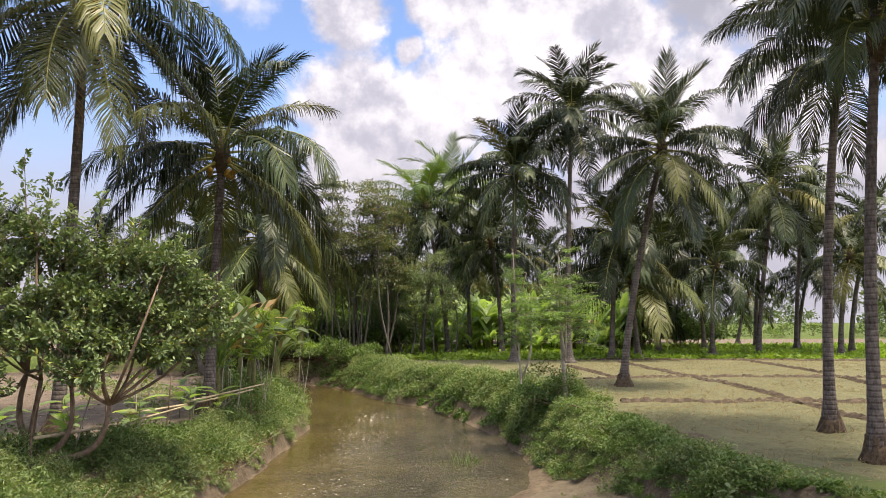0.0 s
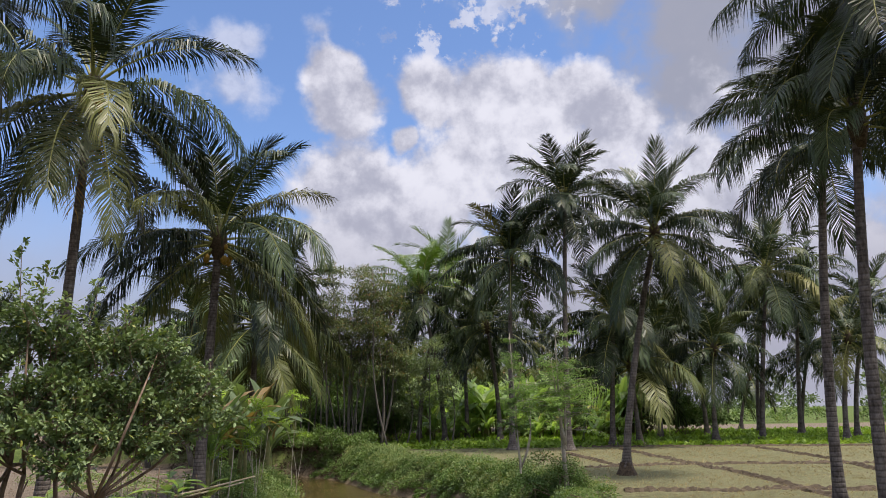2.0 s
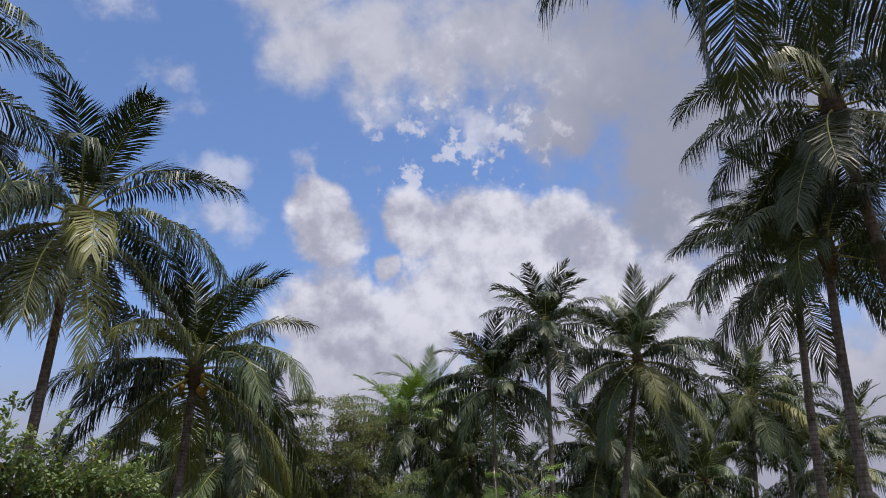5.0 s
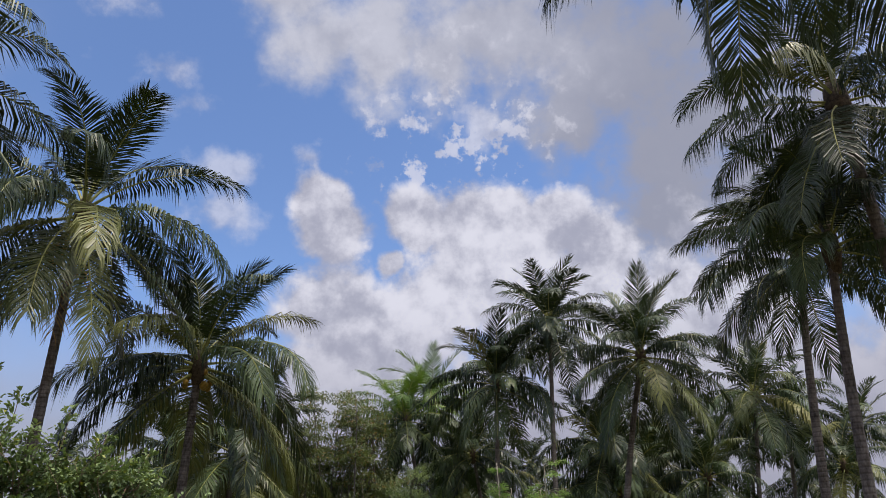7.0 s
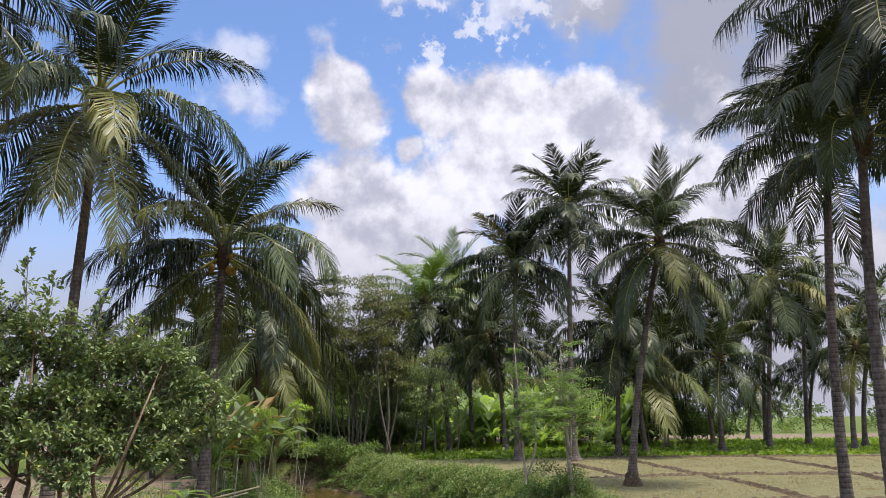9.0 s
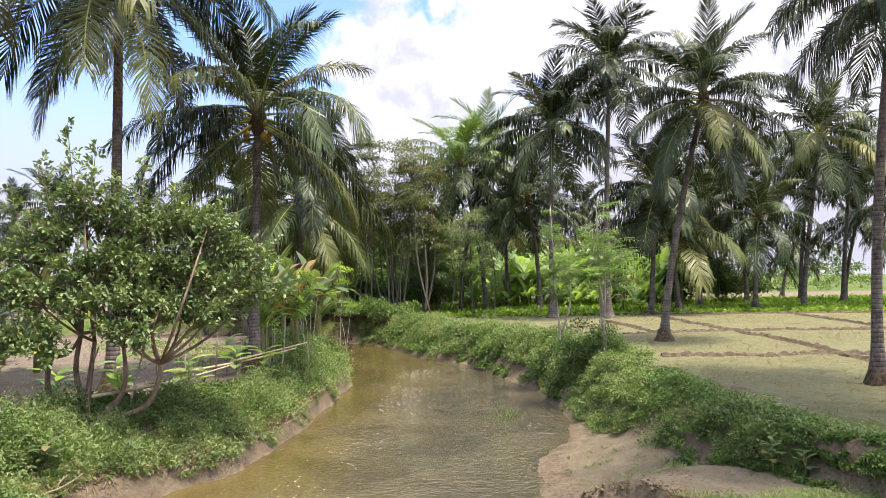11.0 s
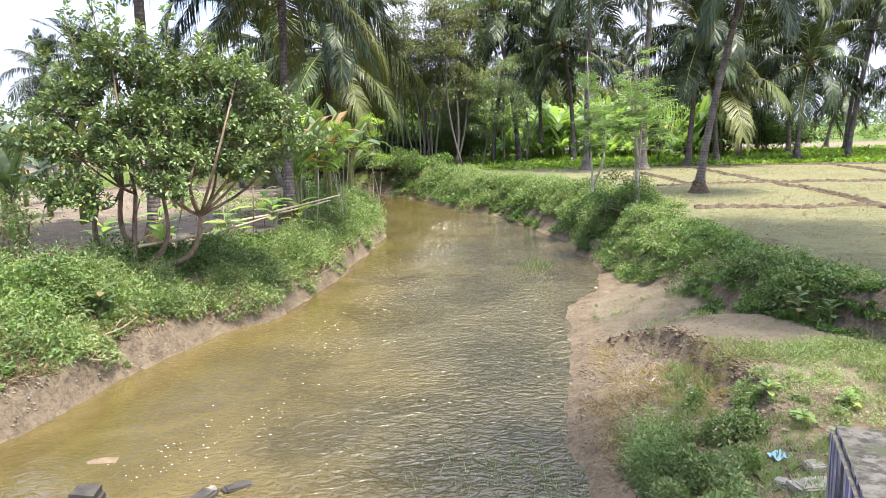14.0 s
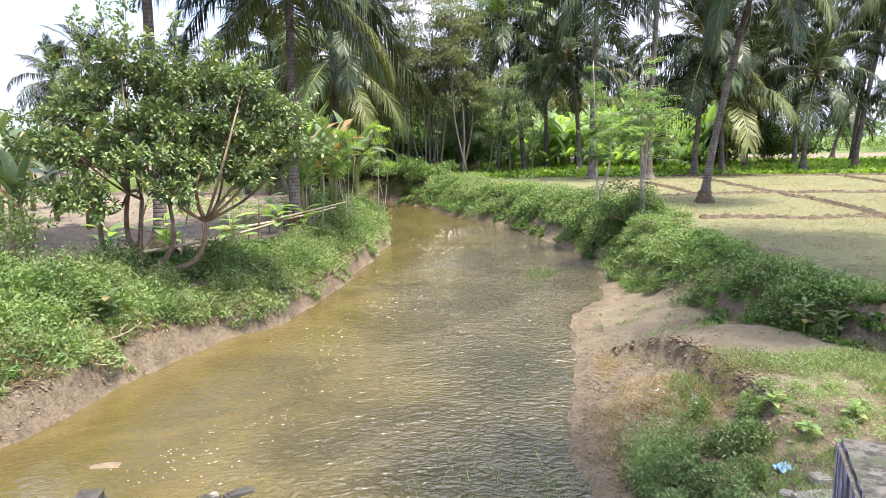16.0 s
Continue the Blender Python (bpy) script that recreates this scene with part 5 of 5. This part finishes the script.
def stone(name, x, y, z, sx, sy, sz, mat, seed, label, category="stone", bumps=0.18, group="", turn=None):
    rng = np.random.default_rng(seed)
    bm = bmesh.new()
    bmesh.ops.create_cube(bm, size=1.0)
    bmesh.ops.bevel(bm, geom=bm.edges[:], offset=0.12, segments=2, affect="EDGES")
    bmesh.ops.subdivide_edges(bm, edges=bm.edges[:], cuts=1)
    for v in bm.verts:
        k = 1 + bumps * noise.noise(v.co * 2.1 + Vector((seed * 3.1, 0, 0))) + bumps * 0.5 * noise.noise(v.co * 6.0 + Vector((0, seed, 0)))
        v.co = Vector((v.co.x * sx, v.co.y * sy, v.co.z * sz)) * k
    me = bpy.data.meshes.new(name)
    bm.to_mesh(me)
    bm.free()
    me.materials.append(mat)
    ob = new(name, me)
    ob.matrix_basis = pose(x, y, z, rng.uniform(-6, 6), rng.uniform(-6, 6), rng.uniform(0, 90) if turn is None else turn)
    return tagged(ob, label, category, group)


make_stone = stone
make_stone("stone", -3.98, 5.58, -0.06, 0.28, 0.28, 0.62, DARK_STONE, 1, "dark wet stone stump standing in the water", bumps=0.08)
make_stone("stone", -3.02, 5.86, -0.03, 0.44, 0.20, 0.15, DARK_STONE, 2, "dark wet rock breaking the water surface")
make_stone("stone", -2.75, 6.15, -0.03, 0.30, 0.14, 0.12, DARK_STONE, 5, "dark wet rock breaking the water surface")
make_stone("stone", -2.95, 6.02, 0.02, 0.08, 0.08, 0.10, PALE_STONE, 3, "small pale rock beside the dark rocks in the water")
make_stone("stone", -4.45, 6.63, -0.075, 0.40, 0.15, 0.16, CLOD, 4, "flat brown rock just breaking the water surface", turn=12.0)
for i, (x, y, sx, sy) in enumerate([(2.46, 5.64, 0.34, 0.24), (2.34, 5.25, 0.18, 0.14), (2.1, 5.01, 0.22, 0.16), (2.6, 5.95, 0.16, 0.14), (2.25, 5.75, 0.12, 0.1), (2.05, 5.5, 0.09, 0.08)]):
    make_stone("slab", x, y, height(x, y) + 0.03, sx, sy, 0.07, PALE_STONE, 20 + i, "pale broken concrete slab on the terrace", "rubble", group="broken slabs by the bridge")


def pebbles(name, pts, size, mat, seed, label, category="pebbles"):
    """Small stones and clods, each a lumpy twelve-cornered solid."""
    rng = np.random.default_rng(seed)
    t = (1 + 5 ** 0.5) / 2
    ico = np.array([(-1, t, 0), (1, t, 0), (-1, -t, 0), (1, -t, 0), (0, -1, t), (0, 1, t), (0, -1, -t), (0, 1, -t), (t, 0, -1), (t, 0, 1), (-t, 0, -1), (-t, 0, 1)]) / 1.9
    ring = np.array([(0, 11, 5), (0, 5, 1), (0, 1, 7), (0, 7, 10), (0, 10, 11), (1, 5, 9), (5, 11, 4), (11, 10, 2), (10, 7, 6), (7, 1, 8),
                     (3, 9, 4), (3, 4, 2), (3, 2, 6), (3, 6, 8), (3, 8, 9), (4, 9, 5), (2, 4, 11), (6, 2, 10), (8, 6, 7), (9, 8, 1)])
    n = len(pts)
    r = size * (0.35 + 1.4 * rng.random(n) ** 3)
    v = ico[None] * rng.uniform(0.5, 1.4, (n, 12, 1)) * (r[:, None] * rng.uniform(0.6, 1.3, (n, 3)) * np.array([1.0, 1.0, 0.6]))[:, None, :] + pts[:, None, :]
    f = ring[None] + (np.arange(n) * 12)[:, None, None]
    return tagged(leaf_object(name, [(v.reshape(-1, 3), f.reshape(-1, 3))], mat), label, category, kind="stuff")


pr = np.random.default_rng(101)
def raised(pts, up):
    return pts + np.array([0.0, 0.0, up])


pebbles("bank_pebbles", raised(scatter(pr, 3000, (-8, -3.5, 5, 18), lambda e, f, x, y: left_side(x, y) & (e < 0.6), -0.05), 0.005), 0.014, CLOD, 1, "small clods and stones on the bare bank")
pebbles("slope_clods", scatter(pr, 3600, (0.6, 3.2, 4.5, 11), lambda e, f, x, y: (f < -0.2) & (x < 2.2 + 0.3 * (9 - y))), 0.018, CLOD, 2, "brown clods on the muddy slope")
sy = 7.2 + 3.3 * pr.random(900)
scarp = np.stack([np.interp(sy, [7.4, 8.4, 9.0, 9.7, 10.2, 10.5], [2.53, 2.48, 2.36, 2.18, 1.88, 1.38]) + pr.normal(0, 0.10, 900), sy, np.zeros(900)], 1)
scarp[:, 2] = land(scarp[:, 0], scarp[:, 1])[0] + 0.01
pebbles("scarp_clods", scarp, 0.022, CLOD, 8, "broken brown clods along the edge of the terrace")
pebbles("bank_stones", raised(scatter(pr, 1600, (-8, -3.5, 5, 18), lambda e, f, x, y: left_side(x, y) & (e < 0.5), -0.05), 0.01), 0.015, PALE_STONE, 6, "small pale stones on the bare bank")
pebbles("slope_stones", scatter(pr, 1600, (0.8, 3.2, 4.5, 11), lambda e, f, x, y: (f < -0.2) & (x < 2.2 + 0.3 * (9 - y))), 0.013, PALE_STONE, 7, "small pale stones on the muddy slope")
pebbles("path_grit", scatter(pr, 700, (1.0, 5.0, 8.0, 14), lambda e, f, x, y: (f < 0.1)), 0.014, PALE_STONE, 3, "small pale stones on the sandy path")
pebbles("field_clods", scatter(pr, 3000, (4.5, 20, 7, 30), lambda e, f, x, y: (f > 1.2) & (y < 30)), 0.014, CLOD, 4, "small clods over the dry field")
stub = scatter(pr, 9000, (4.3, 26, 7, 40), lambda e, f, x, y: (f > 1.1) & (~left_side(x, y)) & (wavy(x, y, 1.1, 2) > -0.6))
weeds("dry_stubble", stub, 4, 0.06, 0.03, 0.085, 0.10, STRAW, 21, "short dry stubble over the field", "stubble", 0.9)
tilled = scatter(pr, 2600, (-26, -7.5, 9, 34), lambda e, f, x, y: left_side(x, y) & (e > 2.4))
pebbles("tilled_clods", tilled, 0.035, CLOD, 5, "clods of dry tilled soil")


def broadleaf(x, y, n, leaf, tall, mat, seed, label, group="broad-leaved weeds"):
    """A weed with a short stem and large separate leaves."""
    rng = np.random.default_rng(seed)
    top = empty("broadleaf_weed", x, y, height(x, y) - 0.02, label, "weed", group)
    v, f = tube([(0, 0, 0), (0.01, 0, tall * 0.5), (0, 0.02, tall)], [0.012, 0.009, 0.005], 5)
    mesh_object("stem", v, f, BANANA_STEM, top, smooth=True)
    for i in range(n):
        az, up = i * 2.4 + rng.normal(0, 0.2), rng.uniform(0.15, 0.8)
        h = tall * (0.35 + 0.65 * i / n)
        L = leaf * rng.uniform(0.7, 1.15)
        d, s = np.array([math.cos(az), math.sin(az), up]), np.array([-math.sin(az), math.cos(az), 0])
        verts, faces = [], []
        for k, (t, w) in enumerate(((0, 0.05), (0.25, 0.36), (0.5, 0.48), (0.8, 0.34), (1, 0.02))):
            p = np.array([0, 0, h]) + d * L * t - np.array([0, 0, 0.3 * L * t * t])
            verts += [tuple(p - s * w * L * 0.5 + np.array([0, 0, w * L * 0.12])), tuple(p), tuple(p + s * w * L * 0.5 + np.array([0, 0, w * L * 0.12]))]
            if k:
                q = 3 * k
                faces += [(q - 3, q - 2, q + 1, q), (q - 2, q - 1, q + 2, q + 1)]
        mesh_object("leaf", verts, faces, mat, top, smooth=True)


broadleaf(-6.35, 9.9, 12, 0.26, 0.45, BANANA_OLD, 1, "pale grey-green broad-leaved weed on the stream bank")
broadleaf(-6.55, 9.6, 9, 0.22, 0.4, BANANA_OLD, 2, "pale grey-green broad-leaved weed on the stream bank")
broadleaf(3.84, 9.58, 12, 0.17, 0.50, BANANA_OLD, 3, "pale broad-leaved weed at the foot of the field bank")
broadleaf(4.15, 9.35, 10, 0.16, 0.40, BANANA_OLD, 4, "pale broad-leaved weed at the foot of the field bank")
broadleaf(4.35, 10.75, 7, 0.15, 0.25, BANANA, 5, "light green broad-leaved weed on the bank edge")
for i, (bx, by) in enumerate([(2.75, 6.6), (2.95, 6.3), (2.6, 7.1), (3.3, 6.9)]):
    broadleaf(bx, by, 12, 0.13, 0.16, BANANA, 10 + i, "bright green rosette weed on the terrace", "rosette weeds")
for i, (bx, by, bh) in enumerate([(-6.9, 13.0, 0.7), (-6.1, 14.2, 0.8), (-7.4, 13.8, 0.9), (-5.8, 16.2, 0.9), (-6.4, 17.2, 1.0), (-5.6, 17.6, 0.8), (-8.3, 13.2, 0.7)]):
    broadleaf(bx, by, 9, 0.55, bh, BANANA, 20 + i, "young banana sucker with bright leaves by the fence", "banana suckers by the fence")


def dry_branch(x, y, z, length, turn, tilt, seed, thick=0.014):
    rng = np.random.default_rng(seed)
    top = empty("dry_branch", x, y, z, "dry brown branch lying on the bare bank", "branch", "dry branches on the bank", turn)
    e = (length * math.cos(radians(tilt)), 0, length * math.sin(radians(tilt)))
    v, f = limb((0, 0, 0), e, thick, thick * 0.4, rng, 0.08, 8)
    mesh_object("stick", v, f, DRY_WOOD, top, smooth=True)
    m = (e[0] * 0.55, 0, e[2] * 0.55)
    v, f = limb(m, (m[0] + length * 0.25, length * 0.2, m[2] + length * 0.08), thick * 0.6, thick * 0.25, rng, 0.08, 6)
    mesh_object("side_stick", v, f, DRY_WOOD, top, smooth=True)


br = np.random.default_rng(88)
for i in range(22):
    y = 7.5 + 9.5 * br.random()
    x = np.interp(y, [7, 9.6, 11.4, 12.3, 14.2, 16.2, 20], [-6.0, -5.65, -5.2, -4.6, -4.35, -4.25, -4.3]) - br.uniform(0.1, 0.5)
    dry_branch(x, y, height(x, y) + 0.03, br.uniform(0.3, 0.9), br.uniform(40, 130), br.uniform(-8, 22), 300 + i)
for i in range(14):
    x, y = br.uniform(1.1, 2.0), br.uniform(5.6, 9.6)
    dry_branch(x, y, height(x, y) + 0.03, br.uniform(0.2, 0.55), br.uniform(0, 360), br.uniform(-4, 14), 340 + i, 0.008)


def scrap(x, y):
    """A crumpled bit of blue plastic."""
    rng = np.random.default_rng(3)
    n = 7
    verts = [((i / n - 0.5) * 0.2, (j / n - 0.5) * 0.15, 0.03 + 0.035 * rng.random()) for j in range(n) for i in range(n)]
    faces = [(j * n + i, j * n + i + 1, (j + 1) * n + i + 1, (j + 1) * n + i) for j in range(n - 1) for i in range(n - 1)]
    ob = mesh_object("plastic_scrap", verts, faces, plain_material("blue_plastic", (0.10, 0.22, 0.38), (0.35, 0.48, 0.60), 12.0, 0.4))
    ob.matrix_basis = pose(x, y, height(x, y), 0, 0, 30)
    tagged(ob, "crumpled pale blue plastic scrap on the soil", "litter")


scrap(2.41, 6.24)
fl = scatter(np.random.default_rng(61), 7, (1.25, 2.2, 6.2, 8.0), lambda e, f, x, y: x < 2.0)
fl[:, 2] += 0.28
weeds("white_flowers", fl, 6, 0.03, 0.10, 0.035, 0.5, FOAM, 62, "small white flower spikes on the terrace weeds", "flowers")


def foam():
    """Small flecks of foam that drift in lines on the stream."""
    rng = np.random.default_rng(15)
    verts, faces = [], []
    n = 0
    while n < 1250:
        y = 6.2 + 21 * rng.random() ** 1.1
        lx = np.interp(y, [6, 12, 16, 24], [-5.6, -4.6, -4.1, -4.3])
        x = lx + (rng.normal(1.9, 0.55) if rng.random() < 0.88 else rng.uniform(0.2, 5.0))
        if outside(STREAM, np.array([x]), np.array([y]))[0] > -0.25:
            continue
        if wavy(np.array(x), np.array(y), 1.5, 2.0) < rng.uniform(-0.7, 0.6):
            continue
        r = (0.003 + 0.008 * rng.random() ** 3) * (0.5 + y / 15)
        k = len(verts)
        a0 = rng.uniform(0, 6.28)
        for j in range(6):
            a = a0 + j * math.pi / 3
            q = r * rng.uniform(0.35, 1.5)
            verts.append((x + q * 1.5 * math.cos(a), y + q * math.sin(a), 0.012))
        verts.append((x, y, 0.012 + r * 0.35))
        faces += [(k + j, k + (j + 1) % 6, k + 6) for j in range(6)]
        n += 1
    tagged(mesh_object("foam", verts, faces, FOAM), "white foam flecks floating on the stream", "foam", kind="stuff")


foam()


def bridge_end():
    top = empty("bridge_pillar", 1.36, 2.11, 0.2, "weathered concrete bridge pillar with faded violet and white paint", "pillar", turn=-16.0)
    bm = bmesh.new()
    bmesh.ops.create_cube(bm, size=1.0)
    for v in bm.verts:
        v.co = Vector((v.co.x * 0.62, v.co.y * 0.80, v.co.z * 2.3 + 0.95))
    bmesh.ops.bevel(bm, geom=bm.edges[:], offset=0.018, segments=2, affect="EDGES")
    me = bpy.data.meshes.new("body")
    bm.to_mesh(me)
    bm.free()
    me.materials.append(CONCRETE)
    share("body", me, top)


def concrete_material():
    m, g = material("weathered_concrete")
    co = g.add("ShaderNodeTexCoord").outputs["Object"]
    n1, n2, n3 = g.noise(co, 8.0, 6.0, 0.7), g.noise(co, 26.0, 5.0, 0.7), g.noise(g.vec("MULTIPLY", co, (1, 1, 0.12)), 16.0, 4.0, 0.6)
    c = g.mix(g.smooth(n2, 0.35, 0.65), (0.030, 0.027, 0.024), (0.105, 0.096, 0.085))
    c = g.mix(g.smooth(n1, 0.5, 0.66), c, (0.045, 0.05, 0.03))
    side = g.math("ABSOLUTE", g.add("ShaderNodeSeparateXYZ", Vector=g.add("ShaderNodeTexCoord").outputs["Normal"]).outputs[2])
    paint = g.mix(g.smooth(n3, 0.47, 0.52), (0.42, 0.42, 0.44), (0.15, 0.12, 0.26))
    paint = g.mix(g.smooth(n3, 0.55, 0.6), paint, (0.03, 0.03, 0.035))
    c = g.mix(g.math("MULTIPLY", g.math("LESS_THAN", side, 0.5), g.smooth(n1, 0.35, 0.55, 1.0, 0.4)), c, paint)
    finish(g, c, rough=0.9, bump=n2, strength=0.5, distance=0.01, spec=0.2)
    return m


CONCRETE = concrete_material()
bridge_end()


# ------------------------------------------------------------------ the distance
def far_woods():
    rng = np.random.default_rng(8)
    packs = []
    for _ in range(110):
        a = radians(rng.uniform(-62, 62))
        d = rng.uniform(120, 210)
        x, y = d * math.sin(a), d * math.cos(a)
        h = rng.uniform(3.5, 8.0)
        c = [(x + rng.normal(0, 3), y + rng.normal(0, 3), 1.2 + h * rng.uniform(0.15, 0.95)) for _ in range(9)]
        packs.append(foliage(rng, c, np.full(9, 2.3), 420, 0.85, 0.6))
    tagged(leaf_object("far_woods", packs, FAR_LEAF), "hazy green trees along the far field edge", "woods", kind="stuff")


far_woods()
fr = np.random.default_rng(66)
for i in range(9):
    bx, by = 34 + 5.5 * i + fr.normal(0, 2), 92 + fr.uniform(-6, 20)
    shrub("leafy_shrub", bx, by, dome(bx, by, 1.0, 2.2, 2.4, 9, 200 + i), [1.0] * 9, 600, 0.4, WEED, "round bush on the far fields", group="bushes on the far fields", seed=210 + i)
